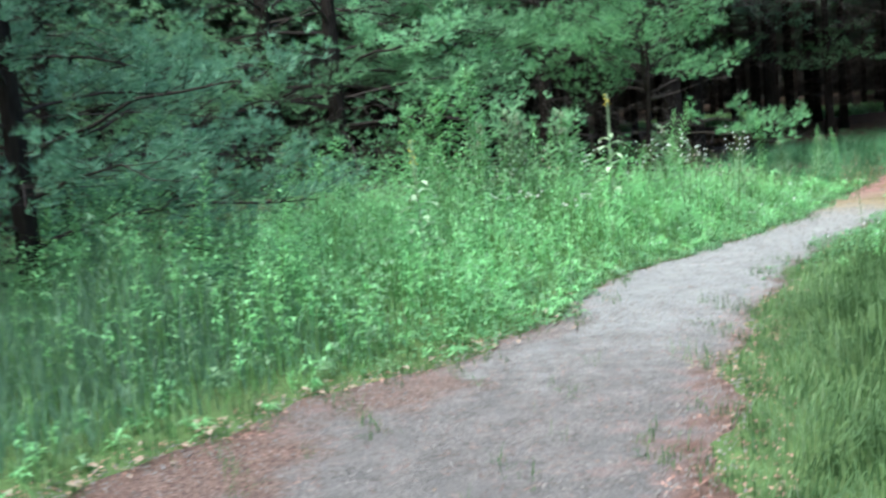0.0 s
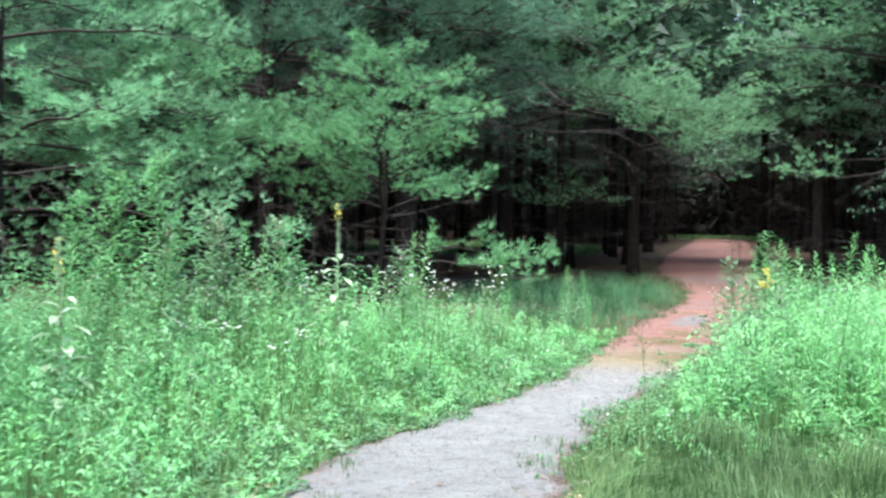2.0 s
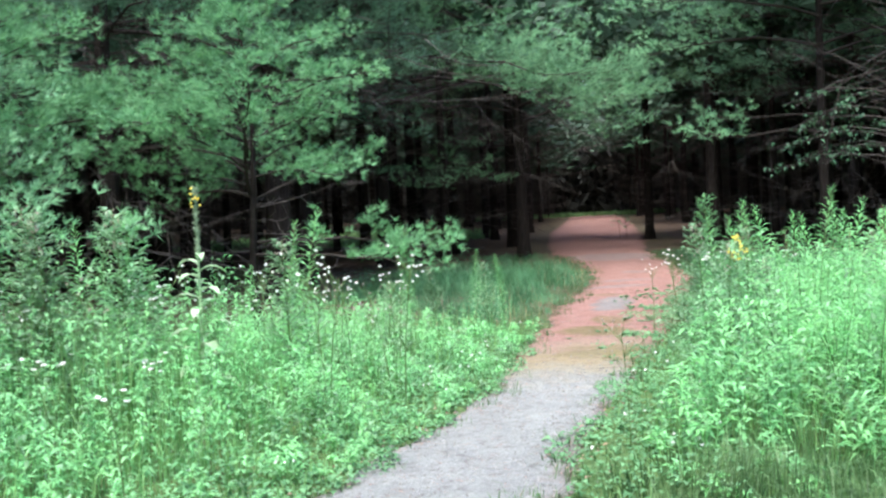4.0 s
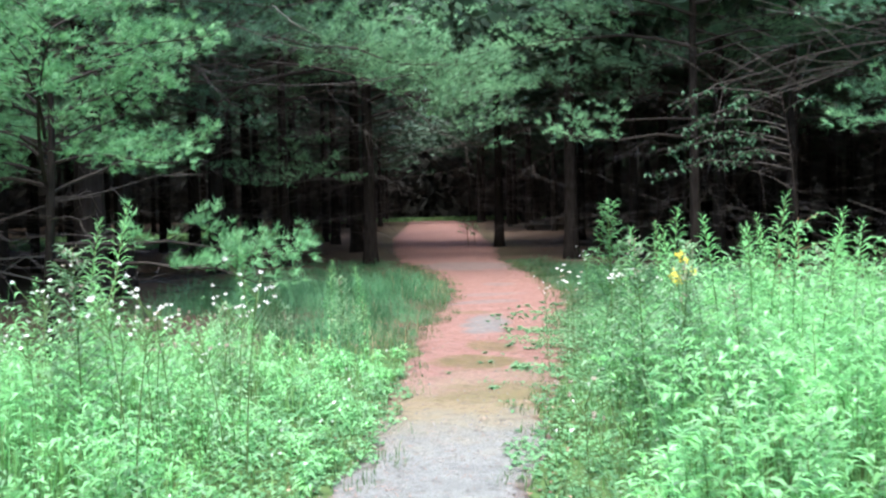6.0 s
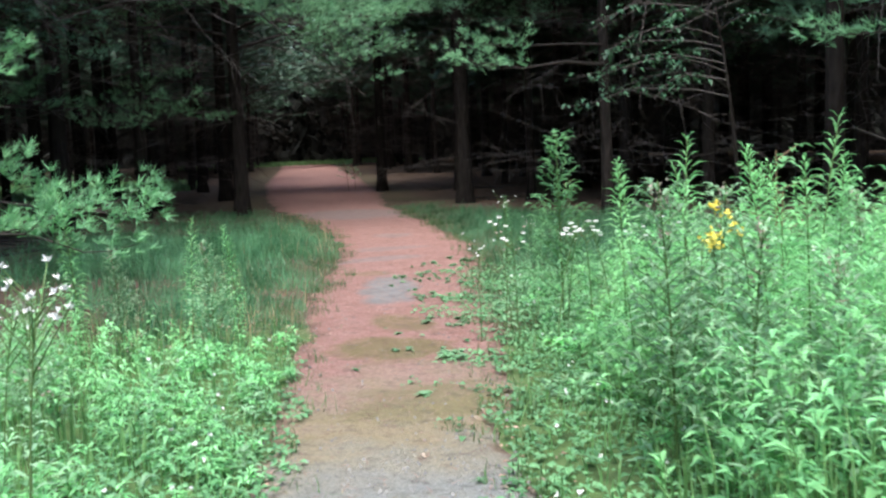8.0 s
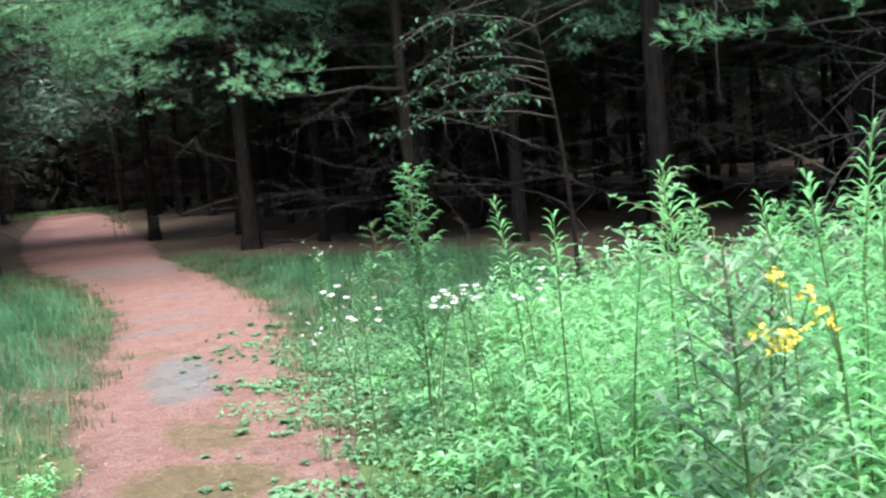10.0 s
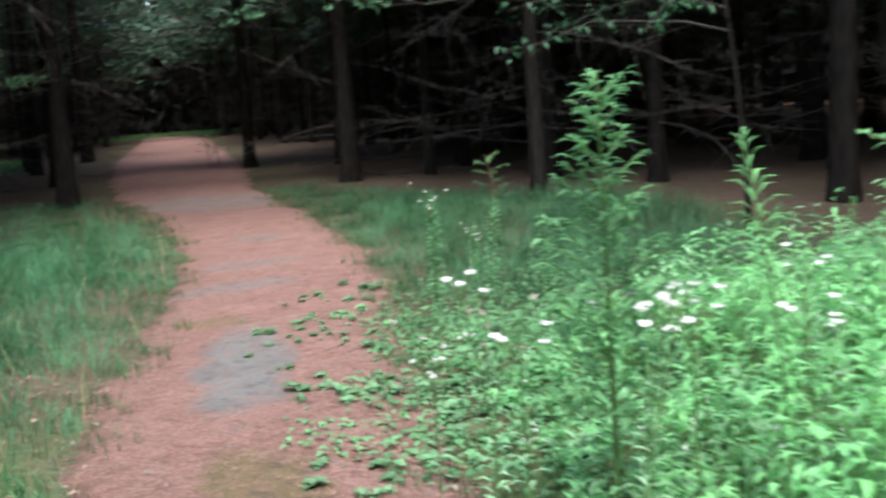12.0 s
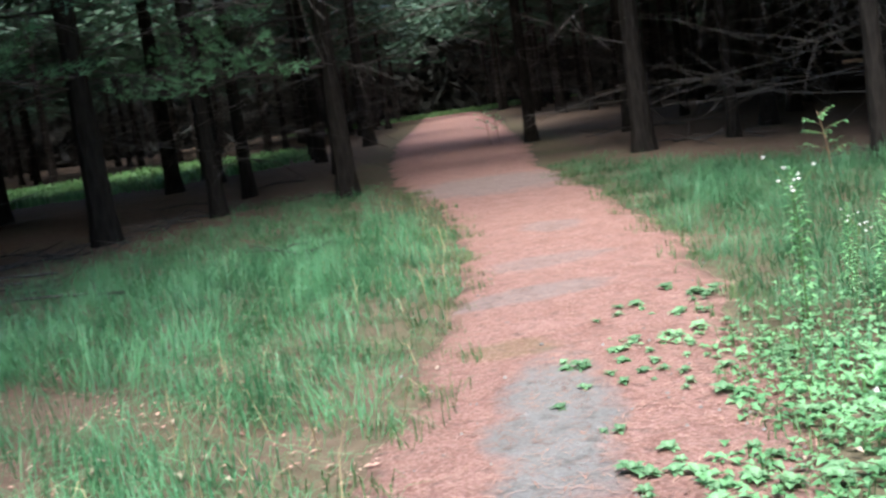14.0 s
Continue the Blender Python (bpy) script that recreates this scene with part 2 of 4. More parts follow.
# darker copy of the pine needles, the wood's shade put into its colour
M_SHADED_CANOPY = leaf_material("shaded_high_needles", (0.025, 0.055, 0.035), (0.04, 0.085, 0.05), (0.06, 0.115, 0.07), 0.15, 0.6, 0.5)
M_WEED = leaf_material("weed_leaves", (0.105, 0.295, 0.115), (0.19, 0.47, 0.2), (0.335, 0.65, 0.31), 0.45, 0.45, 0.8)
M_GREY_WEED = leaf_material("mugwort_leaves", (0.13, 0.27, 0.13), (0.21, 0.4, 0.205), (0.37, 0.54, 0.35), 0.4, 0.5, 0.8)
M_GOLD_WEED = leaf_material("goldenrod_leaves", (0.125, 0.345, 0.12), (0.21, 0.53, 0.205), (0.36, 0.69, 0.31), 0.48, 0.45, 0.8)
M_GRASS = leaf_material("grass_blades", (0.07, 0.17, 0.055), (0.15, 0.33, 0.115), (0.29, 0.49, 0.21), 0.45, 0.45, 0.7)
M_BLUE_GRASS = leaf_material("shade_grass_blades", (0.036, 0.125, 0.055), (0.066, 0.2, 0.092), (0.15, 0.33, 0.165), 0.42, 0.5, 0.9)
M_MISTY = leaf_material("misty_grass_blades", (0.09, 0.2, 0.115), (0.15, 0.31, 0.18), (0.28, 0.44, 0.29), 0.42, 0.5, 0.9)
M_VERGE = leaf_material("verge_blades", (0.04, 0.09, 0.032), (0.075, 0.16, 0.058), (0.17, 0.27, 0.115), 0.4, 0.5, 1.0)
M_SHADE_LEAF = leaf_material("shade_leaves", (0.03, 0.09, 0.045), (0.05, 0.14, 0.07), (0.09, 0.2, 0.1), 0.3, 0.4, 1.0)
M_CLOVER = leaf_material("clover_leaves", (0.095, 0.25, 0.1), (0.155, 0.37, 0.16), (0.26, 0.49, 0.25), 0.4, 0.45, 0.9)
M_PLANTAIN = leaf_material("plantain_leaves", (0.075, 0.175, 0.08), (0.125, 0.26, 0.125), (0.22, 0.36, 0.2), 0.35, 0.5, 0.9)
M_STRAW = leaf_material("dry_grass_blades", (0.2, 0.16, 0.08), (0.32, 0.26, 0.14), (0.5, 0.42, 0.26), 0.3, 0.7, 0.9)
M_DRY_NEEDLE = leaf_material("dry_needles", (0.16, 0.07, 0.045), (0.34, 0.18, 0.14), (0.6, 0.4, 0.32), 0.1, 0.7, 1.0)
M_STEM = plain_material("green_stem", (0.06, 0.12, 0.04), (0.13, 0.2, 0.08), 12, 0.7, 0)
M_BROWN_STEM = plain_material("dry_stem", (0.14, 0.09, 0.05), (0.24, 0.17, 0.11), 12, 0.8, 0)
M_WHITE = plain_material("white_petals", (0.72, 0.72, 0.7), (0.85, 0.84, 0.82), 30, 0.6, 0)
M_YELLOW = plain_material("yellow_petals", (0.7, 0.56, 0.06), (0.82, 0.72, 0.2), 30, 0.6, 0)
M_PINK = plain_material("dull_seed_heads", (0.32, 0.26, 0.22), (0.5, 0.42, 0.36), 30, 0.8, 0)
M_MULLEIN = leaf_material("mullein_leaves", (0.24, 0.36, 0.2), (0.36, 0.5, 0.31), (0.5, 0.62, 0.44), 0.2, 0.8, 1.5)
M_LITTER = plain_material("pale_dead_leaf", (0.22, 0.16, 0.11), (0.45, 0.38, 0.31), 9, 0.8, 0.2)
M_STONE = plain_material("path_stone", (0.13, 0.125, 0.12), (0.28, 0.265, 0.25), 14, 0.9, 0.4)

# ---- mesh helpers ----
UP = np.array([0.0, 0.0, 1.0])


def unit(v):
    return v / np.maximum(np.linalg.norm(v, axis=-1, keepdims=True), 1e-9)


class Soup:
    """Vertices and faces gathered from many small pieces."""

    def __init__(self):
        self.v, self.f, self.n = [], [], 0

    def add(self, verts, faces):
        self.v.append(np.asarray(verts, float).reshape(-1, 3))
        self.f.append(np.asarray(faces, int).reshape(-1, 3) + self.n)
        self.n += len(self.v[-1])

    def add_soup(self, other, m=None):
        v, f = np.concatenate(other.v), np.concatenate(other.f)
        if m is not None:
            a = np.array(m)
            v = v @ a[:3, :3].T + a[:3, 3]
        self.add(v, f)

    def mesh(self, name, material, smooth=False):
        me = bpy.data.meshes.new(name)
        v, f = np.concatenate(self.v).astype(np.float32), np.concatenate(self.f).astype(np.int32)
        me.vertices.add(len(v))
        me.vertices.foreach_set("co", v.ravel())
        me.loops.add(f.size)
        me.loops.foreach_set("vertex_index", f.ravel())
        me.polygons.add(len(f))
        me.polygons.foreach_set("loop_start", np.arange(0, f.size, 3, dtype=np.int32))
        me.polygons.foreach_set("use_smooth", np.full(len(f), smooth))
        me.update(calc_edges=True)
        me.materials.append(material)
        return me


def part(name, soup, material, parent, label="", smooth=False):
    ob = new(name, soup.mesh(name, material, smooth))
    ob.parent = parent
    return tagged(ob, label)


def thing(name, label, category, group="", at=(0, 0, 0)):
    ob = new(name)
    ob.empty_display_size = 0.2
    ob.location = at
    return tagged(ob, label, category, group)


def stuff(name, soup, material, label, category):
    return tagged(new(name, soup.mesh(name, material)), label, category, kind="stuff")


def tube(soup, pts, radii, sides=6):
    """A tapering tube along points."""
    pts, radii = np.asarray(pts, float), np.asarray(radii, float)
    n = len(pts)
    along = unit(np.gradient(pts, axis=0))
    ref = np.where(np.abs(along[:, 2:3]) > 0.9, [[1.0, 0, 0]], [[0, 0, 1.0]])
    a = unit(np.cross(along, ref))
    b = np.cross(along, a)
    ang = np.arange(sides) * 2 * np.pi / sides
    ring = pts[:, None] + radii[:, None, None] * (np.cos(ang)[None, :, None] * a[:, None] + np.sin(ang)[None, :, None] * b[:, None])
    i, j = np.meshgrid(np.arange(n - 1), np.arange(sides), indexing="ij")
    p, q = i * sides + j, i * sides + (j + 1) % sides
    r, s = p + sides, q + sides
    faces = np.concatenate([np.stack([p, q, s], -1).reshape(-1, 3), np.stack([p, s, r], -1).reshape(-1, 3)])
    cap = np.array([[(n - 1) * sides, (n - 1) * sides + k, (n - 1) * sides + k + 1] for k in range(1, sides - 1)])
    soup.add(ring.reshape(-1, 3), np.concatenate([faces, cap]))


def blades(soup, base, height, width, rng, lean=0.35, comb=False):
    """Grass blades, bent over at the top: three triangles each."""
    n = len(base)
    az = rng.uniform(0, 2 * np.pi, n)
    if comb:  # clumps whose blades lie over the same way
        az = 2.6 * np.sin(base[:, 0] * 2.3 + base[:, 1] * 1.1) + 2.4 * np.sin(base[:, 1] * 2.9 - base[:, 0] * 1.2) + rng.normal(0, 0.7, n)
    d = np.stack([np.cos(az), np.sin(az), 0 * az], -1)
    side = np.stack([-np.sin(az), np.cos(az), 0 * az], -1) * (width / 2)[:, None]
    k = np.abs(rng.normal(0, lean, n))[:, None]
    h = height[:, None]
    mid = base + d * h * k * 0.35 + UP * h * 0.6
    tip = base + d * h * k * 1.1 + UP * h * np.maximum(0.3 if comb else 0.55, 1 - 0.4 * k)
    v = np.stack([base - side, base + side, mid - side * 0.8, mid + side * 0.8, tip], 1)
    f = np.array([[0, 1, 3], [0, 3, 2], [2, 3, 4]])
    soup.add(v, (np.arange(n)[:, None, None] * 5 + f))


def leaves(soup, base, d, length, width, droop=0.35, fold=0.12):
    """Folded, drooping leaves: four triangles each."""
    n = len(base)
    d = unit(d)
    side = unit(np.cross(d, UP + 1e-3))
    nrm = np.cross(side, d)
    le, wi = length[:, None], width[:, None]
    mid = base + d * le * 0.5 - nrm * le * fold * 0.3
    tip = base + d * le - UP * le * droop
    lf, rt = mid + side * wi / 2 + nrm * wi * fold * 2, mid - side * wi / 2 + nrm * wi * fold * 2
    v = np.stack([base, lf, rt, mid, tip], 1)
    f = np.array([[0, 1, 3], [0, 3, 2], [1, 4, 3], [3, 4, 2]])
    soup.add(v, (np.arange(n)[:, None, None] * 5 + f))


def tufts(soup, centre, d, count, length, width, rng, spread=0.8):
    """Bunches of needles that fan out round a direction: one triangle a needle."""
    n = len(centre)
    c = np.repeat(centre, count, 0)
    dd = unit(np.repeat(d, count, 0) + rng.normal(0, spread, (n * count, 3)) * [1, 1, 0.7])
    le = length * rng.uniform(0.7, 1.25, (n * count, 1))
    side = unit(np.cross(dd, rng.normal(0, 1, (n * count, 3)))) * width / 2
    v = np.stack([c - side, c + side, c + dd * le], 1)
    soup.add(v, np.arange(n * count * 3).reshape(-1, 3))


# ---- the trail's plan: x of its edges along y ----
EDGE_L = np.array([(4, 1.0), (12, 3.6), (14.36, 4.72), (15.4, 5.15), (16.2, 5.9), (17.6, 6.45), (18.8, 6.5), (19.6, 6.9), (21.3, 7.7), (22.5, 8.45), (23.6, 8.9), (25, 9.25), (26.7, 9.95), (28, 10.35), (29.5, 10.75),
                   (30.4, 11.3), (32, 11.75), (33, 12.25), (35, 12.85), (37.5, 13.4), (41, 13.9), (45, 14.4), (50, 15.4), (54, 16.4), (62, 18.3), (75, 22), (92, 26.8), (112, 32)])
EDGE_R = np.array([(4, 9.0), (10, 8.4), (13.7, 7.82), (15, 7.88), (16.6, 7.98), (18, 8.15), (19.2, 8.45), (21.4, 9.15), (22.5, 9.65), (24.5, 10.6), (26, 11.3), (27.9, 12.15), (30.5, 13.15), (31.6, 13.72),
                   (34.1, 14.6), (37.7, 15.56), (39.2, 15.9), (43.6, 16.9), (50.4, 19.2), (55, 20.5), (70, 25), (92, 31), (112, 36)])


def left_edge(y):
    return np.interp(y, EDGE_L[:, 0], EDGE_L[:, 1]) + 0.07 * np.sin(y * 3.1) * np.sin(y * 1.3 + 1) + 0.05 * np.sin(y * 7.7) * np.sin(y * 4.9 + 2)


def right_edge(y):
    return np.interp(y, EDGE_R[:, 0], EDGE_R[:, 1]) + 0.07 * np.sin(y * 2.7 + 2) * np.sin(y * 1.1) + 0.05 * np.sin(y * 8.3) * np.sin(y * 5.3)


def beside(x, y):
    """Metres outside the trail: negative on it."""
    return np.maximum(left_edge(y) - x, x - right_edge(y)) * 0.9


def lift(x, y):
    """Height of the ground: level on the trail, softly uneven beside it."""
    out = np.clip(beside(x, y) / 2.5, 0, 1)
    return -0.012 + out * (0.05 * np.sin(x * 0.9 + 1.3) * np.sin(y * 0.7) + 0.03 * np.sin(x * 2.3) * np.cos(y * 1.9))


# where the wood's floor begins, left and right of the trail
WOOD_L = np.array([(4, -6), (14, -2.5), (18, 0.5), (24, 3.2), (27, 6.8), (29, 9.4), (33, 11.0), (38, 12.3), (42, 13.1), (112, 31)])
WOOD_R = np.array([(4, 22), (14, 18), (24, 16.5), (30, 18.2), (36, 19.0), (39, 18.0), (42, 17.2), (112, 37)])


def in_wood(x, y):
    return np.clip(0.5 + np.maximum(np.interp(y, WOOD_L[:, 0], WOOD_L[:, 1]) - x, x - np.interp(y, WOOD_R[:, 0], WOOD_R[:, 1])) / 1.2, 0, 1)


def litter_floor(x, y):
    t = np.clip((y - np.where(x < left_edge(y), 27.6, 26.2)) / 2.0, 0, 1)
    return np.maximum(in_wood(x, y), t * 0.85)


def grid_mesh(name, xs, ys, height, material, **attributes):
    x, y = np.meshgrid(xs, ys)
    v = np.stack([x, y, height(x, y)], -1).reshape(-1, 3)
    w, h = len(xs), len(ys)
    i, j = np.meshgrid(np.arange(w - 1), np.arange(h - 1))
    p = (j * w + i).ravel()
    s = Soup()
    s.add(v, np.concatenate([np.stack([p, p + 1, p + w + 1], -1), np.stack([p, p + w + 1, p + w], -1)]))
    me = s.mesh(name, material, True)
    for key, fn in attributes.items():
        me.attributes.new(key, "FLOAT", "POINT").data.foreach_set("value", fn(v[:, 0], v[:, 1]).astype(np.float32))
    return me


def steps(a, b, fine_a, fine_b, fine, coarse):
    return np.unique(np.round(np.concatenate([np.arange(a, fine_a, coarse), np.arange(fine_a, fine_b, fine), np.arange(fine_b, b, coarse), [b]]), 4))


gx = np.concatenate([[-2000, -600, -200, -90], steps(-50, 80, -8, 34, 0.35, 3), [130, 250, 700, 2000]])
gy = np.concatenate([[-2000, -600, -200, -60], steps(-30, 130, 4, 56, 0.35, 3), [180, 300, 800, 2000]])
ground = tagged(new("ground", grid_mesh("ground", gx, gy, lift, M_GROUND, wood=litter_floor)), "uneven meadow soil turning to brown needle litter under the pines", "ground", kind="structure")

# the trail is a strip of its own, a little proud of the soil
ty = np.concatenate([np.arange(4, 60, 0.12), np.arange(60, 112, 0.5)])
tu = np.linspace(-0.06, 1.06, 26)
U, Y = np.meshgrid(tu, ty)
X = left_edge(Y) * (1 - U) + right_edge(Y) * U
crown_z = 0.012 - 0.035 * (np.abs(U - 0.5) * 2) ** 6 + 0.006 * np.sin(X * 5) * np.sin(Y * 4.3)
s = Soup()
w = len(tu)
i, j = np.meshgrid(np.arange(w - 1), np.arange(len(ty) - 1))
p = (j * w + i).ravel()
s.add(np.stack([X, Y, crown_z], -1), np.concatenate([np.stack([p, p + 1, p + w + 1], -1), np.stack([p, p + w + 1, p + w], -1)]))
path_mesh = s.mesh("path", M_PATH, True)
path_mesh.attributes.new("rim", "FLOAT", "POINT").data.foreach_set("value", (np.abs(U - 0.5) * 2).ravel().astype(np.float32))
tagged(new("path", path_mesh), "trail of grey stone dust covered farther on by rust-red pine needles", "path", kind="structure")

# ---- trees ----


def trunk_points(height, rng, wander=0.12):
    z = np.linspace(0, 1, 9)
    return np.stack([wander * np.sin(z * 5 + rng.uniform(0, 6)) * z, wander * np.cos(z * 4 + rng.uniform(0, 6)) * z, z * height], -1)


def trunk_radii(r, n=9):
    z = np.linspace(0, 1, n)
    return r * (1 - 0.8 * z) + r * 0.5 * np.exp(-z * 45)


def make_trunk(soup, height, r, rng, sides=12):
    pts = trunk_points(height, rng)
    pts = np.concatenate([[pts[0] - [0, 0, 0.15]], [pts[0] + [0, 0, 0.12]], [pts[0] + [0, 0, 0.4]], pts[1:]])
    rad = np.concatenate([[r * 1.5, r * 1.3, r * 1.08], r * (1 - 0.8 * np.linspace(0, 1, 9)[1:])])
    tube(soup, pts, rad, sides)


def limb_points(z, az, length, rise, droop, rng, n=6):
    t = np.linspace(0, 1, n)
    side = rng.normal(0, 0.08)
    out = t * length
    x = np.cos(az) * out - np.sin(az) * side * length * t**2
    y = np.sin(az) * out + np.cos(az) * side * length * t**2
    return np.stack([x, y, z + rise * out - droop * length * t**2 + rng.normal(0, 0.02 * length, n) * t], -1)


def dead_limbs(soup, z0, z1, count, length, rng, twigs=5, thick=0.008, slivers=False, bearing=None):
    """Bare limbs with side twigs; slivers: the twigs as single thin blades, for trees deep in the wood."""
    for k in range(count):
        z, az = rng.uniform(z0, z1), rng.uniform(0, 2 * np.pi)
        if bearing:
            az = radians(rng.uniform(*bearing))
        le = length * rng.uniform(0.45, 1.1)
        pts = limb_points(z, az, le, rng.uniform(-0.2, 0.3), rng.uniform(-0.15, 0.35), rng, 4 if slivers else 6)
        tube(soup, pts, np.linspace(thick * rng.uniform(0.7, 1.4), 0.004, len(pts)), 3)
        t = rng.uniform(0.25, 0.97, twigs)
        b = np.stack([np.interp(t, np.linspace(0, 1, len(pts)), pts[:, c]) for c in range(3)], -1)
        d = unit(unit(pts[-1] - pts[0]) + rng.normal(0, 0.6, (twigs, 3)))
        e = b + d * (le * rng.uniform(0.12, 0.4, twigs))[:, None]
        if slivers:
            side = unit(np.cross(d, rng.normal(0, 1, (twigs, 3)))) * 0.006
            soup.add(np.stack([b - side, b + side, e], 1), np.arange(3 * twigs).reshape(-1, 3))
        else:
            for p0, p1 in zip(b, e):
                tube(soup, [p0, (p0 + p1) / 2 + rng.normal(0, 0.02, 3), p1], [0.006, 0.004, 0.002], 3)


def needle_limb(wood, green, z, az, length, rng, rise=0.12, droop=0.18, density=1.0, size=0.12, needles=9, bare=0.28, width=0.014):
    """A live bough: side shoots in uneven bunches, each shoot ending in a brush of needles that points out and up."""
    pts = limb_points(z, az, length, rise, droop, rng, 7)
    tube(wood, pts, np.linspace(0.008 + 0.008 * length, 0.005, 7), 5)
    t_of = np.linspace(0, 1, 7)
    centres, dirs = [], []
    for t in np.linspace(bare, 1.0, max(4, int(length * 6.0 * (1 - bare)))):
        b = np.array([np.interp(t, t_of, pts[:, c]) for c in range(3)])
        for side in (-1, 1):
            if rng.uniform() < 0.22:
                continue
            a2 = az + side * rng.uniform(0.4, 1.2)
            sub = length * 0.42 * (1.15 - t * 0.75) * rng.uniform(0.5, 1.25)
            e = b + np.array([np.cos(a2), np.sin(a2), rng.uniform(-0.05, 0.65)]) * sub
            tube(wood, [b, (b + e) / 2 - [0, 0, 0.02], e], [0.006, 0.004, 0.003], 3)
            m = max(2, int(sub * 11 * density))
            tt = np.linspace(0.35, 1, m)[:, None]
            line = b + (e - b) * tt + rng.normal(0, 0.045, (m, 3))
            tip = e + rng.normal(0, 0.085, (max(2, int(4 * density)), 3)) * [1, 1, 0.8]
            both = np.concatenate([line, tip])
            centres.append(both)
            dirs.append(np.repeat(unit(unit((e - b)[None]) + [[0, 0, 0.45]]), len(both), 0))
    tufts(green, np.concatenate(centres), np.concatenate(dirs), needles, size, width, rng, 0.62)


def pine_tree(label, height, r, z0, spread, limbs, seed, dead=14, density=1.0, group="pines at the edge of the wood", low=(), dead_top=0.45, twigs=7, size=0.12, needles=11, width=0.012, needle=None, reach=None, rise=(0.0, 0.42), dead_from=0.6):
    """A white pine at the wood's edge, with feathered limbs from near the ground up."""
    rng = np.random.default_rng(seed)
    tree = thing("pine_tree", label, "tree", group)
    trunk, wood, green, bare_wood = Soup(), Soup(), Soup(), Soup()
    make_trunk(trunk, height, r, rng)
    dead_limbs(bare_wood, dead_from, height * dead_top, dead, spread * 0.8, rng, twigs)
    if reach:
        dead_limbs(bare_wood, 2.2, 5.2, 14, 3.7, rng, 16, 0.015, bearing=reach)
    for z, az, le, bare in low:
        needle_limb(wood, green, z, radians(az), le, rng, 0.0, 0.06, density * 0.9, size, needles, bare, width)
    for k in range(limbs):
        f = (k + rng.uniform(0, 1)) / limbs
        z = z0 + (height - z0) * f**1.15
        le = spread * (1 - f) ** 0.75 * rng.uniform(0.5, 1.2) + 0.35
        high = z > 6.2  # boughs far overhead are coarser
        needle_limb(wood, green, z, k * 2.4 + rng.normal(0, 0.5), le, rng, rng.uniform(*rise), rng.uniform(0.05, 0.35), density * (0.5 if high else 1), 0.17 if high else size, 5 if high else needles, 0.28, 0.035 if high else width)
    part("trunk", trunk, M_SHADED_BARK, tree, smooth=True)
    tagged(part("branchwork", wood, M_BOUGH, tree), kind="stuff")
    tagged(part("dead_wood", bare_wood, M_TWIG, tree, "grey leafless lower limbs"), kind="stuff")
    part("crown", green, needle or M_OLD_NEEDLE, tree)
    return tree


def wood_pine(label, height, r, crown_z, spread, seed, twigs, dead=22, leaf_count=2500, size=(0.55, 0.25)):
    """A tall pine inside the wood: bare trunk, dead lower limbs, a dense crown high up."""
    rng = np.random.default_rng(seed)
    tree = thing("pine_tree", label, "tree", "tall pines of the wood")
    trunk, wood, green = Soup(), Soup(), Soup()
    make_trunk(trunk, height, r, rng, 10)
    dead_limbs(wood, 0.7, crown_z + 1.5, dead, 2.5, rng, twigs, slivers=True)
    n = leaf_count
    f = rng.uniform(0, 1, n) ** 1.3
    z = crown_z + (height - crown_z + 0.6) * f
    az, rad = rng.uniform(0, 2 * np.pi, n), spread * (1 - f * 0.85) * np.sqrt(rng.uniform(0.02, 1, n))
    c = np.stack([np.cos(az) * rad, np.sin(az) * rad, z], -1)
    d = np.stack([np.cos(az), np.sin(az), 0.15 + 0 * az], -1)
    tufts(green, c, d, 1, size[0], size[1], rng, 0.7)
    part("trunk", trunk, M_SHADED_BARK, tree, smooth=True)
    tagged(part("dead_wood", wood, M_TWIG, tree, "grey leafless lower limbs"), kind="stuff")
    part("crown", green, M_SHADED_CANOPY, tree)
    return tree


def put(base, x, y, turn=0, size=1.0):
    return copy_thing(base, Matrix.Translation((x, y, float(lift(np.array(x), np.array(y))) - 0.02)) @ Matrix.Rotation(radians(turn), 4, "Z") @ Matrix.Scale(size, 4))


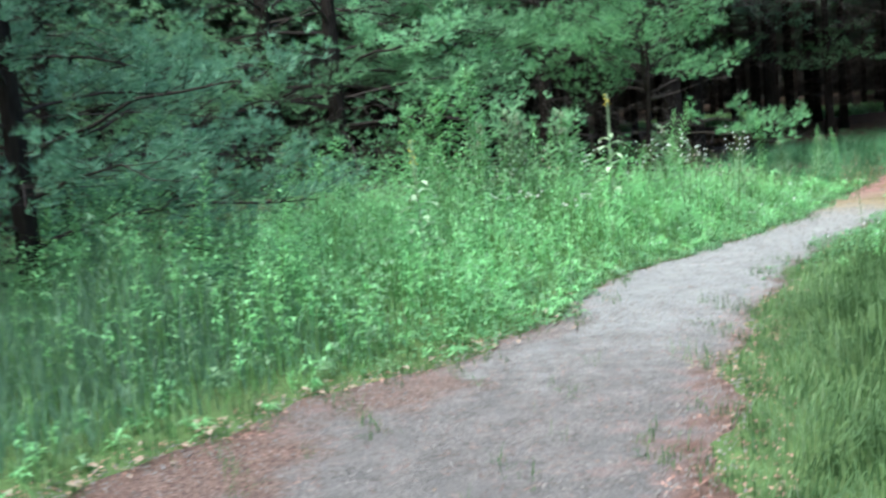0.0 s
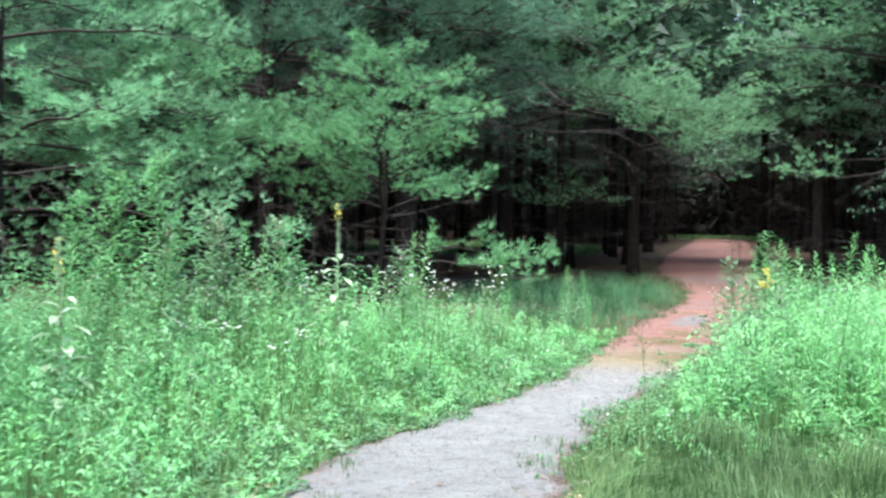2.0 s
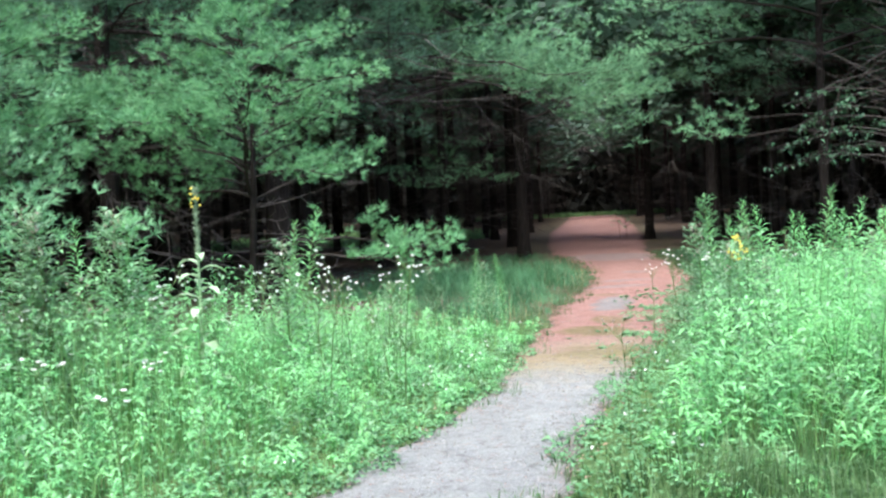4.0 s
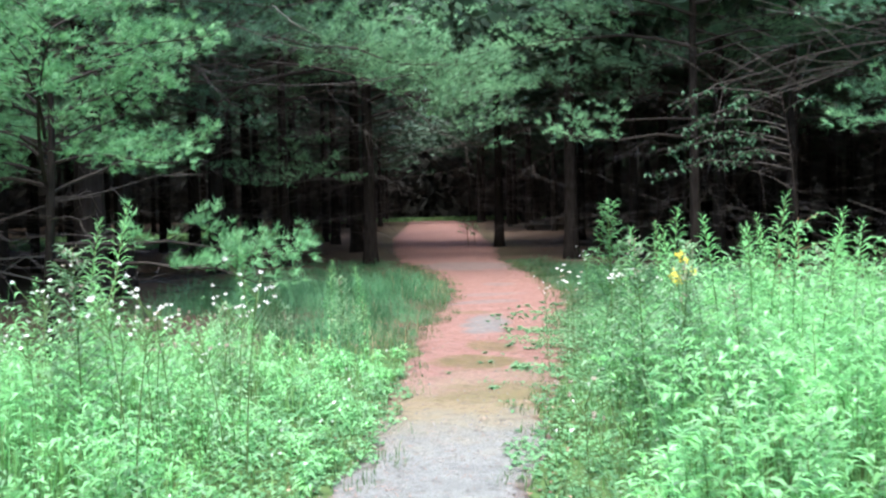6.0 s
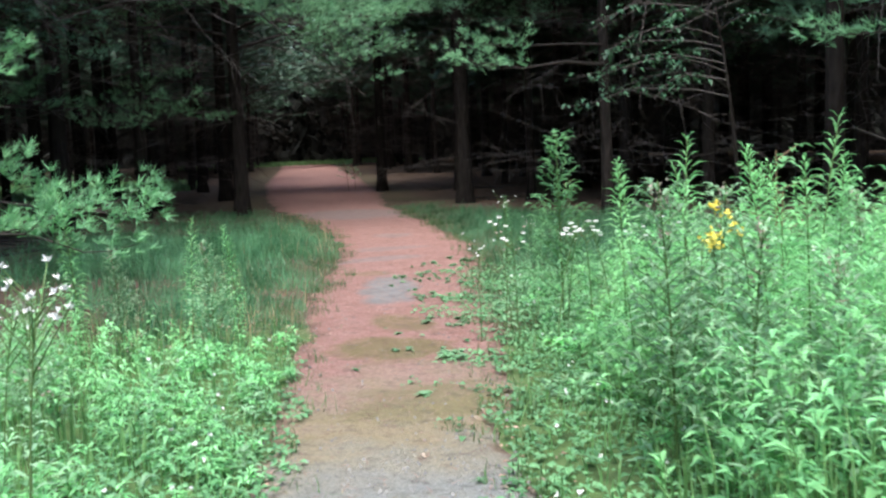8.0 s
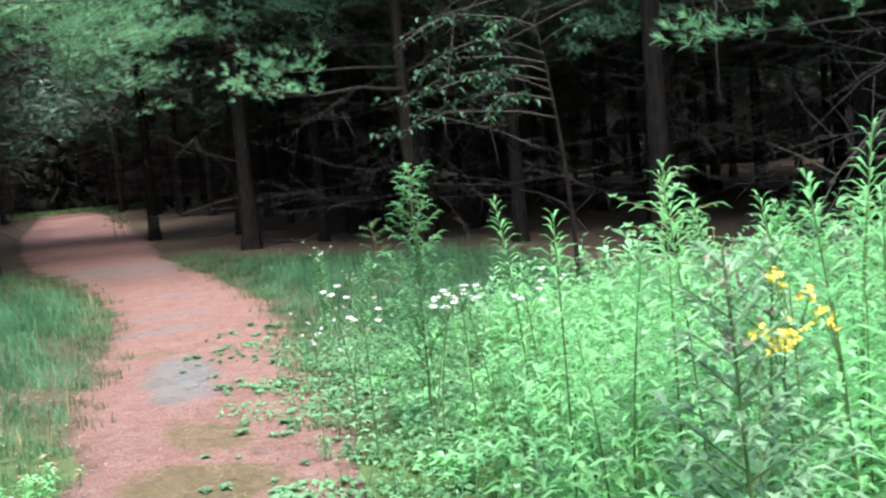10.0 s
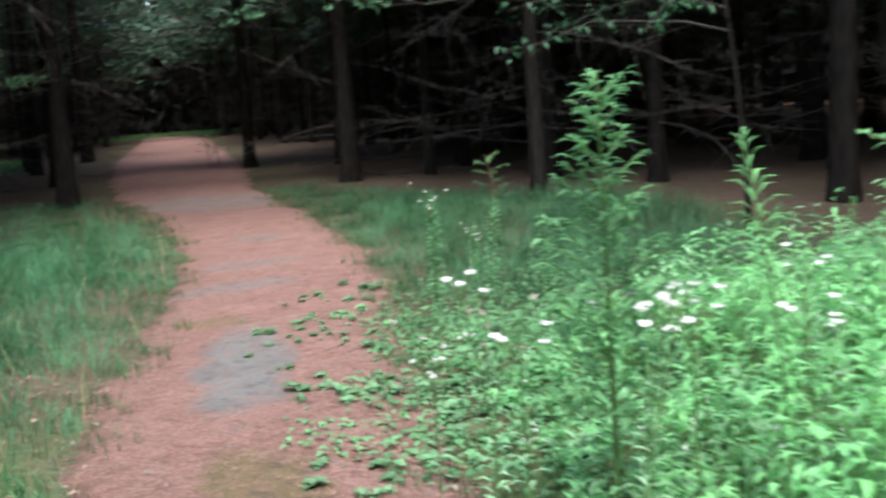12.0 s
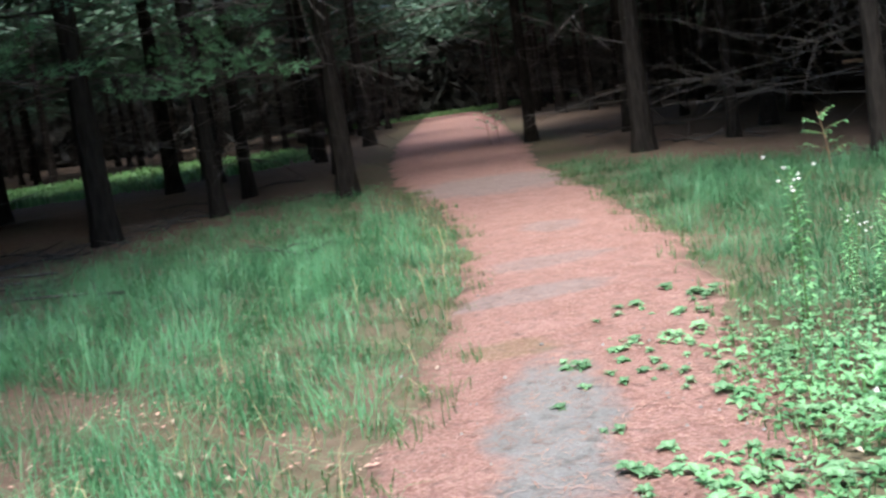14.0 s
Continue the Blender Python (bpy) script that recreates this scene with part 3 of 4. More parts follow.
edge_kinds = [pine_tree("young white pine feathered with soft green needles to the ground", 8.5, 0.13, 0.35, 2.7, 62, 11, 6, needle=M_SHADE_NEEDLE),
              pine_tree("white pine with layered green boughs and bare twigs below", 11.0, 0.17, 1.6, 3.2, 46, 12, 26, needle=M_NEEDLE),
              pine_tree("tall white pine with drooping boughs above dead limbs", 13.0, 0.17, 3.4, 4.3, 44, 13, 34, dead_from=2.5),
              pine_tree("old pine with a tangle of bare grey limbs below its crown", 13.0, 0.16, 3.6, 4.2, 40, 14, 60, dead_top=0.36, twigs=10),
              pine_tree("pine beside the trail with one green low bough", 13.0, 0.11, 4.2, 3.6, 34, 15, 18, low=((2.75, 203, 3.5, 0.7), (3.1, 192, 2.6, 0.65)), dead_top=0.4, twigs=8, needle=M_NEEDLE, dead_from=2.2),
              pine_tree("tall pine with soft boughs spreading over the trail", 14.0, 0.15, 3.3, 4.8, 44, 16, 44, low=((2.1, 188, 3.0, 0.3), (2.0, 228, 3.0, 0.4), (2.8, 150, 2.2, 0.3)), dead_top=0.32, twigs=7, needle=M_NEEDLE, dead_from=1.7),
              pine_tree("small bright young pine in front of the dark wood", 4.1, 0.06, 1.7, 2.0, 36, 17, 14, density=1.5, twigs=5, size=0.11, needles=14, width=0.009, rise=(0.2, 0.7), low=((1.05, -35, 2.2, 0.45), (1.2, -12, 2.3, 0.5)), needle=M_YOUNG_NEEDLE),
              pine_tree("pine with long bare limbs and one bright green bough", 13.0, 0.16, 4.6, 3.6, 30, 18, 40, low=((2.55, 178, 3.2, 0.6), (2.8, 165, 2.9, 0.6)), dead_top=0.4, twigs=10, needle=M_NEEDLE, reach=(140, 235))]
used = [False] * 8
for kind, x, y, turn, size in EDGE_PLACES:
    if not used[kind]:
        used[kind] = True
        edge_kinds[kind].matrix_basis = Matrix.Translation((x, y, -0.03)) @ Matrix.Rotation(radians(turn), 4, "Z") @ Matrix.Scale(size, 4)
    else:
        put(edge_kinds[kind], x, y, turn, size)

wood_kinds = [wood_pine("tall dark pine trunk with dead grey limbs and a high crown", 16, 0.17, 5.6, 3.9, 21, 7, 44),
              wood_pine("tall dark pine trunk with many bare twigs", 17, 0.15, 6.0, 3.8, 22, 8, 52),
              wood_pine("slender dark pine trunk under a closed canopy", 15, 0.12, 5.4, 3.7, 23, 7, 44),
              wood_pine("distant dark pine thick with dead limbs to the wood floor", 16, 0.15, 4.2, 3.8, 24, 9, 70, 1600, (0.72, 0.34))]
# the last six are added so that their crowns shade the trail and grass
spots = [(19.5, 51.3, 1, 1.0), (18.45, 42.7, 0, 1.05), (18.1, 64.8, 0, 1.2), (15.4, 61.0, 2, 1.0), (23.5, 86, 1, 1), (11.9, 57.5, 0, 1.2),
         (20.3, 42.9, 2, 0.9), (22.0, 44.5, 0, 0.9), (7.4, 39.2, 2, 0.8), (12.0, 55.3, 1, 1.0), (24.5, 47.5, 1, 1.0), (27.2, 60.0, 0, 1.0), (4.6, 37.2, 0, 1.1), (9.3, 46.5, 1, 1.1), (12.1, 47.6, 2, 1.1), (14.6, 51.0, 0, 1.05), (11.2, 43.0, 2, 1.0), (20.8, 36.6, 2, 1.05)]
rng = np.random.default_rng(5)
taken = [(a, b) for a, b, _, _ in spots] + [(e[1], e[2]) for e in EDGE_PLACES]
for tries in range(9000):
    x, y = rng.uniform(-18, 52), rng.uniform(24, 118)
    gap = 4.4 if y > 78 and abs(x - (8 + 0.22 * y)) > 9 else 2.9 if abs(x - (8 + 0.22 * y)) < 22 else 4.0
    if in_wood(np.array(x), np.array(y)) < 0.99 or beside(np.array(x), np.array(y)) < (1.7 if y < 84 else 0.3) or (y < 34 and -6 < x < 8.5) or (y < 38 and 5.5 < x < 14) or (y < 47 and 10.3 < x < 14.2) or ((x - 9) ** 2 + (y - 64) ** 2 < 64):
        continue
    if y < 112 and min((x - a) ** 2 + (y - b) ** 2 for a, b in taken) > gap**2:
        taken.append((x, y))
        spots.append((x, y, 3 if (y > 55 or abs(x - 15) > 11) and beside(np.array(x), np.array(y)) > 4.2 and (x - 9) ** 2 + (y - 64) ** 2 > 110 else int(rng.integers(0, 3)), rng.uniform(0.85, 1.15)))
    if y >= 112 and min((x - a) ** 2 + (y - b) ** 2 for a, b in taken) > 3.0**2 and 20 < x < 52:
        taken.append((x, y))
        spots.append((x, y, 3, rng.uniform(0.85, 1.15)))
used = [False] * 4
for x, y, kind, size in spots:
    if used[kind]:
        put(wood_kinds[kind], x, y, rng.uniform(0, 360), size)
    else:
        used[kind] = True
        wood_kinds[kind].matrix_basis = Matrix.Translation((x, y, -0.03)) @ Matrix.Scale(size, 4)

# added far woods closing the clearing and the wood all round, shade painted near-black
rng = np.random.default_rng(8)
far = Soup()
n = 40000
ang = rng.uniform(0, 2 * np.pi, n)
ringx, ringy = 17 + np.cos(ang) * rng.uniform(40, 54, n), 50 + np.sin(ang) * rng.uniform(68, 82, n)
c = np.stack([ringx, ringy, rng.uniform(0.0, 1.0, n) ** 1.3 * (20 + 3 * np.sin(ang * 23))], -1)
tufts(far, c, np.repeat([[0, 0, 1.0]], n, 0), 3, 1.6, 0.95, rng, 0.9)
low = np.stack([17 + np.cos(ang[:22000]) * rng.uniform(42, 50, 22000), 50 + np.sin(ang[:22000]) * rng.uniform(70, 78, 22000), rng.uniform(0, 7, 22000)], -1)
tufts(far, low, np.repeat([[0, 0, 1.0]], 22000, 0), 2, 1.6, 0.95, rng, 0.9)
stuff("far_woods", far, M_FAR_SHADE, "added ring of woods closing off the distance, deep shade painted into its near-black colour", "woods")

# ---- meadow: grass and weeds nobody could count ----


def on_ground(x, y):
    return np.stack([x, y, lift(x, y) - 0.01], -1)


def scatter(density, x0, x1, y0, y1, rng, keep):
    n = int(density * (x1 - x0) * (y1 - y0))
    x, y = rng.uniform(x0, x1, n), rng.uniform(y0, y1, n)
    k = rng.uniform(0, 1, n) < keep(x, y)
    return x[k], y[k]


def smooth(v, a, b):
    t = np.clip((v - a) / (b - a), 0, 1)
    return t * t * (3 - 2 * t)


def clumpy(x, y, f=1.0):
    return 0.5 + 0.25 * np.sin(x * 1.7 * f + 1.1) * np.sin(y * 1.3 * f) + 0.25 * np.sin(x * 4.1 * f + y * 2.7 * f)


def weed_height(x, y):
    """How tall the meadow's growth stands."""
    dl, dr = left_edge(y) - x, x - right_edge(y)
    tall_l = 0.85 * smooth(y, 12, 17) * (1 - 0.45 * smooth(y, 22.8, 26.0)) * (1 - smooth(y, 27.3, 29.3)) * smooth(dl, 0.0, 1.9) + 0.12
    tall_l += 0.25 * smooth(dl, 1.0, 3.0) * (1 - smooth(y, 21.5, 24.5))
    low_r = 1 - smooth(y, 24.0, 26.5) * (1 - smooth(dr, 0.5, 1.6)) * 0.85
    tall_r = 0.88 * smooth(y, 19.4, 21.0) * (1 - smooth(y, 27.0, 29.5)) * smooth(dr, 0.25, 1.05) * low_r * (1 - 0.22 * smooth(y, 24.6, 26.2)) + 0.12
    h = np.where(dl > dr, tall_l, tall_r)
    return h * (0.6 + 0.75 * clumpy(x, y))


def sprigs(stems, foliage, x, y, h, count, leaf, rng, up=0.5):
    """Upright leafy weeds: a thin stalk each, with leaves all the way up."""
    n = len(x)
    base = on_ground(x, y)
    sway = np.stack([rng.normal(0, 0.12, n), rng.normal(0, 0.12, n), np.ones(n)], -1) * h[:, None]
    az = rng.uniform(0, 2 * np.pi, n)
    side = np.stack([np.cos(az), np.sin(az), 0 * az], -1) * 0.004
    v = np.stack([base - side, base + side, base + sway], 1)
    stems.add(v, np.arange(3 * n).reshape(-1, 3))
    t = rng.uniform(0.15, 1.0, (n, count)) ** 0.7
    b = (base[:, None] + sway[:, None] * t[..., None]).reshape(-1, 3)
    a = rng.uniform(0, 2 * np.pi, n * count)
    d = np.stack([np.cos(a), np.sin(a), rng.uniform(up - 0.5, up + 0.5, n * count)], -1)
    le = leaf * rng.uniform(0.6, 1.3, n * count) * (1.2 - 0.5 * t.ravel())
    leaves(foliage, b, d, le, le * rng.uniform(0.18, 0.36, n * count), rng.uniform(0.1, 0.45))


rng = np.random.default_rng(31)


def left_side(x, y):
    return (left_edge(y) - x > -0.05) * (1 - in_wood(x, y))


def right_side(x, y):
    return (x - right_edge(y) > -0.05) * (1 - in_wood(x, y))


def right_weeds(x, y):
    return right_side(x, y) * smooth(y, 19.0, 20.6) * smooth(x - right_edge(y), 0.35 - 0.3 * smooth(y, 23.5, 25), 0.75 - 0.3 * smooth(y, 23.5, 25))


def left_shade(x, y):
    """Thin grass over needle litter, in tufts, thicker in a band across."""
    d = left_edge(y) - x
    band = smooth(y, 31.5, 33) * (1 - smooth(y, 39, 44))
    tufty = smooth(clumpy(x, y, 1.5) * 0.6 + clumpy(x, y, 0.6) * 0.4, 0.42, 0.68)
    return (d > -0.05) * smooth(y, 26.5, 28.0) * (1 - smooth(d, 0.9 + 0.9 * smooth(y, 28, 30.5) + 1.6 * band, 1.9 + 1.2 * smooth(y, 28, 30.5) + 2.3 * band)) * np.maximum(0.2 + 0.6 * tufty, band * (0.35 + 0.6 * smooth(clumpy(x, y, 2.1), 0.3, 0.6))) * (1 - 0.5 * smooth(y, 37, 43))


# broad-leaved weeds, left and right of the trail
for name, zone, spot_box, density, mat, leaf, words in (
        ("meadow_weeds", left_side, (-4, 10.5, 12, 27.3), 44, M_WEED, 0.1, "thick stand of bright green leafy meadow weeds"),
        ("meadow_weeds", right_weeds, (7.8, 17.5, 16.8, 29.5), 50, M_WEED, 0.11, "thick stand of bright green leafy meadow weeds"),
        ("grey_green_weeds", left_side, (-2, 10.5, 13, 27.4), 11, M_GREY_WEED, 0.1, "grey-green leafy weeds among the meadow growth"),
        ("grey_green_weeds", right_weeds, (7.8, 16.5, 16.8, 29.5), 16, M_GREY_WEED, 0.11, "grey-green leafy weeds among the meadow growth"),
        ("yellow_green_weeds", right_weeds, (7.8, 16.5, 16.8, 28.5), 26, M_GOLD_WEED, 0.13, "yellow-green young weeds catching the light"),
        ("yellow_green_weeds", left_side, (-3, 10.5, 12.5, 27), 26, M_GOLD_WEED, 0.095, "yellow-green young weeds catching the light")):
    x, y = scatter(density, spot_box[0], spot_box[1], spot_box[2], spot_box[3], rng, lambda x, y: zone(x, y) * np.where(x < left_edge(y), 0.1 + 0.9 * smooth(y + 0.4 * (x - 3), 14.8, 18.2), 1) * (0.6 + 0.4 * smooth(weed_height(x, y), 0.2, 0.6)) * (0.4 + 0.8 * clumpy(x, y, 0.8)))
    stem, leaf_soup = Soup(), Soup()
    sprigs(stem, leaf_soup, x, y, weed_height(x, y) * rng.uniform(0.6, 1.15, len(x)), 14, leaf, rng)
    leaf_soup.add_soup(stem)
    stuff(name, leaf_soup, mat, words, "weeds")

# grass in the meadow
for name, keep, b, density, mat, h0, words in (
        ("meadow_grass", lambda x, y: left_side(x, y) * (1 - 0.85 * smooth(y, 26.6, 27.8)) * (0.5 + 0.5 * clumpy(x, y, 0.7)), (-5, 10.5, 5, 29), 190, M_GRASS, 0.75, "long green meadow grass between the weeds"),
        ("meadow_grass", lambda x, y: right_side(x, y) * smooth(y, 18.5, 20.5) * smooth(x - right_edge(y), 0.0, 0.4), (7.8, 17.5, 16.5, 29.5), 130, M_GRASS, 0.7, "long green meadow grass between the weeds"),
        ("misty_grass", lambda x, y: left_side(x, y) * smooth(left_edge(y) - x, 0.2, 1.0) * (1 - smooth(y + 0.4 * (x - 3), 15.2, 18.6)), (-6, 7, 6, 21), 420, M_MISTY, 0.75, "soft grey-green grass in the corner of the meadow"),
        ("verge_grass", lambda x, y: right_side(x, y) * (1 - smooth(y, 19.4, 21.0)) * (0.15 + 0.85 * (1 - smooth(x, 11, 14))) * (0.15 + 0.85 * smooth(y, 8, 11)), (7.6, 17.0, 5, 21), 780, M_VERGE, 0.0, "dense dark green verge grass beside the trail"),
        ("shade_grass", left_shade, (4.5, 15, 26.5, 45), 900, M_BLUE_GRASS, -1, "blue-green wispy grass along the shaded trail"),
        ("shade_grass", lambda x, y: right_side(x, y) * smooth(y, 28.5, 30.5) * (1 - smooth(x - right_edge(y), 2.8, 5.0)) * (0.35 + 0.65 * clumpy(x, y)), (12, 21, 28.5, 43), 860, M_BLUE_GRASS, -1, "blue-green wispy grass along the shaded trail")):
    x, y = scatter(density, b[0], b[1], b[2], b[3], rng, keep)
    n = len(x)
    if h0 > 0:
        h = weed_height(x, y) * rng.uniform(0.5, 1.15, n) * h0 + 0.08
        wd = rng.uniform(0.006, 0.013, n)
    elif h0 == 0:
        h = rng.uniform(0.1, 0.34, n) * smooth(x - right_edge(y), -0.3, 0.9) * (0.6 + 0.8 * clumpy(x, y, 1.4)) + 0.04
        wd = rng.uniform(0.005, 0.01, n)
    else:
        d = np.maximum(left_edge(y) - x, x - right_edge(y))
        h = rng.uniform(0.08, 0.42, n) * (0.45 + 0.9 * clumpy(x, y, 2.6)) * (0.35 + 0.65 * smooth(d, -0.05, 0.8)) * (0.6 + 0.7 * clumpy(x, y)) * (1 - 0.45 * smooth(y, 34, 40))
        wd = rng.uniform(0.004, 0.0085, n)
    g = Soup()
    blades(g, on_ground(x, y), h, wd, rng, 0.45 if h0 > 0 else 0.85 if h0 == 0 else 1.15, h0 <= 0)
    stuff(name, g, mat, words, "grass")

# ragged tufts where the growth breaks over the trail's rims
x, y = scatter(480, 3, 17, 12, 42, rng, lambda x, y: (np.abs(beside(x, y)) < 0.15 + 0.24 * clumpy(x, y, 1.3) + 0.12 * (y < 20)) * smooth(clumpy(x, y, 2.3), 0.46, 0.66) + (beside(x, y) > -1.1) * (x < 7) * (y < 16.2) * (beside(x, y) < 0.1) * smooth(clumpy(x, y, 3.1), 0.62, 0.8))
g = Soup()
blades(g, on_ground(x, y) + [0, 0, 0.01], rng.uniform(0.03, 0.15, len(x)), rng.uniform(0.004, 0.008, len(x)), rng, 0.8)
stuff("rim_grass", g, M_VERGE, "ragged grass tufts on the trail's rims", "grass")

# dry blades through the shade grass and on the mossy strip of the trail
x, y = scatter(22, 6, 16, 27, 40, rng, lambda x, y: left_side(x, y) * (1 - smooth(left_edge(y) - x, 1.5, 4)))
x2, y2 = scatter(90, 8.6, 12.2, 23.2, 27.5, rng, lambda x, y: (beside(x, y) < 0.1) * smooth(clumpy(x, y), 0.45, 0.7))
dry = Soup()
blades(dry, on_ground(np.concatenate([x, x2]), np.concatenate([y, y2])), np.concatenate([rng.uniform(0.1, 0.4, len(x)), rng.uniform(0.02, 0.07, len(x2))]), np.full(len(x) + len(x2), 0.006), rng, 0.8)
stuff("dry_grass", dry, M_STRAW, "straw-coloured dry grass blades", "grass")

# a patch of grass where light falls into the wood, and a green verge where the trail ends
x, y = scatter(40, 2, 16, 57, 72, rng, lambda x, y: ((x - 9) ** 2 + (y - 64) ** 2 < 52) * (beside(x, y) > 0.4))
x2, y2 = scatter(25, 20, 40, 98, 108, rng, lambda x, y: 0.8 + 0 * x)
g = Soup()
xx, yy = np.concatenate([x, x2]), np.concatenate([y, y2])
blades(g, on_ground(xx, yy), rng.uniform(0.15, 0.4, len(xx)), rng.uniform(0.04, 0.09, len(xx)), rng, 0.6)
stuff("wood_grass", g, M_GRASS, "bright grass in an opening of the wood", "grass")

# single needles strewn over the trail, and grit on its grey part
y = rng.uniform(13.5, 38, 26000)
u = rng.uniform(-0.04, 1.04, len(y))
k = rng.uniform(0, 1, len(y)) < np.maximum(smooth(y, 23.5, 27), 0.08 + 0.3 * (1 - smooth(y, 14.5, 18)))
y, u = y[k], u[k]
x = left_edge(y) * (1 - u) + right_edge(y) * u
nl = Soup()
a = rng.uniform(0, np.pi, len(x))
half = np.stack([np.cos(a), np.sin(a), rng.uniform(-0.12, 0.12, len(x))], -1) * rng.uniform(0.03, 0.06, len(x))[:, None]
mid = np.stack([x, y, 0.019 - 0.035 * (np.abs(u - 0.5) * 2) ** 6], -1)
wide = np.stack([-np.sin(a), np.cos(a), 0 * a], -1) * 0.0022
nl.add(np.stack([mid - half - wide, mid - half + wide, mid + half], 1), np.arange(3 * len(x)).reshape(-1, 3))
stuff("needle_litter", nl, M_DRY_NEEDLE, "fallen rust-red pine needles strewn over the trail", "needles")
y = np.concatenate([rng.uniform(13.5, 31, 5000), rng.uniform(13, 18, 4000)])
u = rng.uniform(0, 1, len(y))
k = rng.uniform(0, 1, len(y)) < np.maximum(1 - smooth(y, 23, 26), 0.12)
y, u = y[k], u[k]
x = left_edge(y) * (1 - u) + right_edge(y) * u
gr = Soup()
r = rng.uniform(0.004, 0.013, len(x))[:, None]
c0 = np.stack([x, y, 0.012 + 0 * x], -1)
a = rng.uniform(0, 2 * np.pi, len(x))
ring = [c0 + np.stack([np.cos(a + q), np.sin(a + q), 0 * a], -1) * r for q in (0, 2.1, 4.2)]
gr.add(np.stack([*ring, c0 + [0, 0, 1] * r * 1.1], 1), np.arange(len(x))[:, None, None] * 4 + np.array([[0, 1, 3], [1, 2, 3], [2, 0, 3]]))
stuff("grit", gr, M_STONE, "grey grit loose on the trail", "gravel")

# brown leaf litter along the trail's rims and in the gaps of the shade grass
lit = Soup()
x, y = scatter(260, 3, 10.5, 12, 25, rng, lambda x, y: (beside(x, y) > -0.1 - 0.3 * clumpy(x, y, 1.7)) * (beside(x, y) < 0.2) * (0.25 + 0.75 * (y < 18.5)))
x2, y2 = scatter(90, 6.5, 11, 27.4, 33, rng, lambda x, y: (left_edge(y) - x > -0.3) * (1 - 0.7 * clumpy(x, y, 1.5)))
x, y = np.concatenate([x, x2]), np.concatenate([y, y2])
a = rng.uniform(0, 2 * np.pi, len(x))
le = rng.uniform(0.02, 0.055, len(x))
leaves(lit, on_ground(x, y) + [0, 0, 0.026], np.stack([np.cos(a), np.sin(a), rng.uniform(-0.1, 0.3, len(x))], -1), le, le * rng.uniform(0.25, 0.6, len(x)), 0.1)
stuff("leaf_litter", lit, M_DRY_NEEDLE, "brown broken leaf litter along the trail's rim", "litter")

# clover and low creeping leaves along both rims, creeping onto the trail by the shade
cl = Soup()


def low_leaf_rim(x, y):
    dl, dr = left_edge(y) - x, x - right_edge(y)
    rim_l = (dl > -0.16 - 0.14 * np.sin(y * 3.7) * np.sin(y * 1.9)) * (dl < 0.9) * smooth(y, 15, 18) * (1 - smooth(y, 25.5, 27.3))
    rim_r = (dr > -0.14 - 0.14 * np.sin(y * 3.3 + 1)) * (dr < 1.0) * smooth(y, 19, 20.5) * (1 - smooth(y, 24, 25))
    carpet = (dr > -0.55 - 0.25 * np.sin(y * 2.3)) * (dr < 1.5) * smooth(y, 24, 25) * (1 - smooth(y, 29.3, 31.2))
    edge_fade = smooth(dr, -0.8, 0.5)
    return np.maximum(np.maximum(rim_l, rim_r) * (0.4 + 0.6 * clumpy(x, y)), carpet * (0.3 + 0.7 * edge_fade) * smooth(clumpy(x, y, 1.6) + 0.5 * edge_fade, 0.45, 0.8))


x, y = scatter(900, 3, 15, 13, 31.5, rng, low_leaf_rim)
n = len(x)
base = on_ground(x, y) + np.stack([0 * x, 0 * x, 0.02 + 0.014 * (beside(x, y) < 0) + rng.uniform(0, 1, n) ** 1.5 * (0.03 + 0.17 * smooth(beside(x, y), -0.1, 0.6))], -1)
a = rng.uniform(0, 2 * np.pi, n)
le = rng.uniform(0.025, 0.065, n)
leaves(cl, base, np.stack([np.cos(a), np.sin(a), rng.uniform(0.0, 0.6, n)], -1), le, le * 0.75, 0.25)
stuff("clover", cl, M_CLOVER, "low clover and creeping leaves along the trail's rim", "clover")
x, y = scatter(9, 6, 13.5, 20, 29, rng, lambda x, y: low_leaf_rim(x, y) * (beside(x, y) > 0.05))
wf = Soup()
tufts(wf, on_ground(x, y) + [0, 0, 0.18], np.repeat([[0, 0, 1.0]], len(x), 0), 7, 0.018, 0.012, rng, 1.0)
stuff("clover_blossom", wf, M_WHITE, "small white clover blossoms", "flowers")

# ---- single plants ----


def stalk(soup, h, rng, r=0.006, bend=0.08, n=6):
    t = np.linspace(0, 1, n)
    b = rng.normal(0, bend, 2)
    pts = np.stack([b[0] * t**2 * h, b[1] * t**2 * h, t * h - 0.02], -1)
    tube(soup, pts, np.linspace(r, r * 0.4, n), 5)
    return pts


def along(pts, t):
    k = np.linspace(0, 1, len(pts))
    return np.stack([np.interp(t, k, pts[:, c]) for c in range(3)], -1)


def goldenrod(h, seed, label, mat, leaf=0.12, count=70, narrow=0.2):
    """A single stalk closely set with long narrow leaves, a leafy tuft at the tip."""
    rng = np.random.default_rng(seed)
    plant = thing("goldenrod", label, "plant", "tall weeds beside the trail")
    st, lf = Soup(), Soup()
    pts = stalk(st, h, rng)
    t = np.linspace(0.12, 1.0, count)
    a = np.arange(count) * 2.4 + rng.normal(0, 0.2, count)
    up = 0.25 + 1.1 * t**4
    le = leaf * (0.55 + 0.6 * np.sin(np.clip(t, 0, 1) * 2.6)) * rng.uniform(0.8, 1.15, count) * np.where(t > 0.9, 0.75, 1)
    leaves(lf, along(pts, t), np.stack([np.cos(a), np.sin(a), up], -1), le, le * narrow, 0.35)
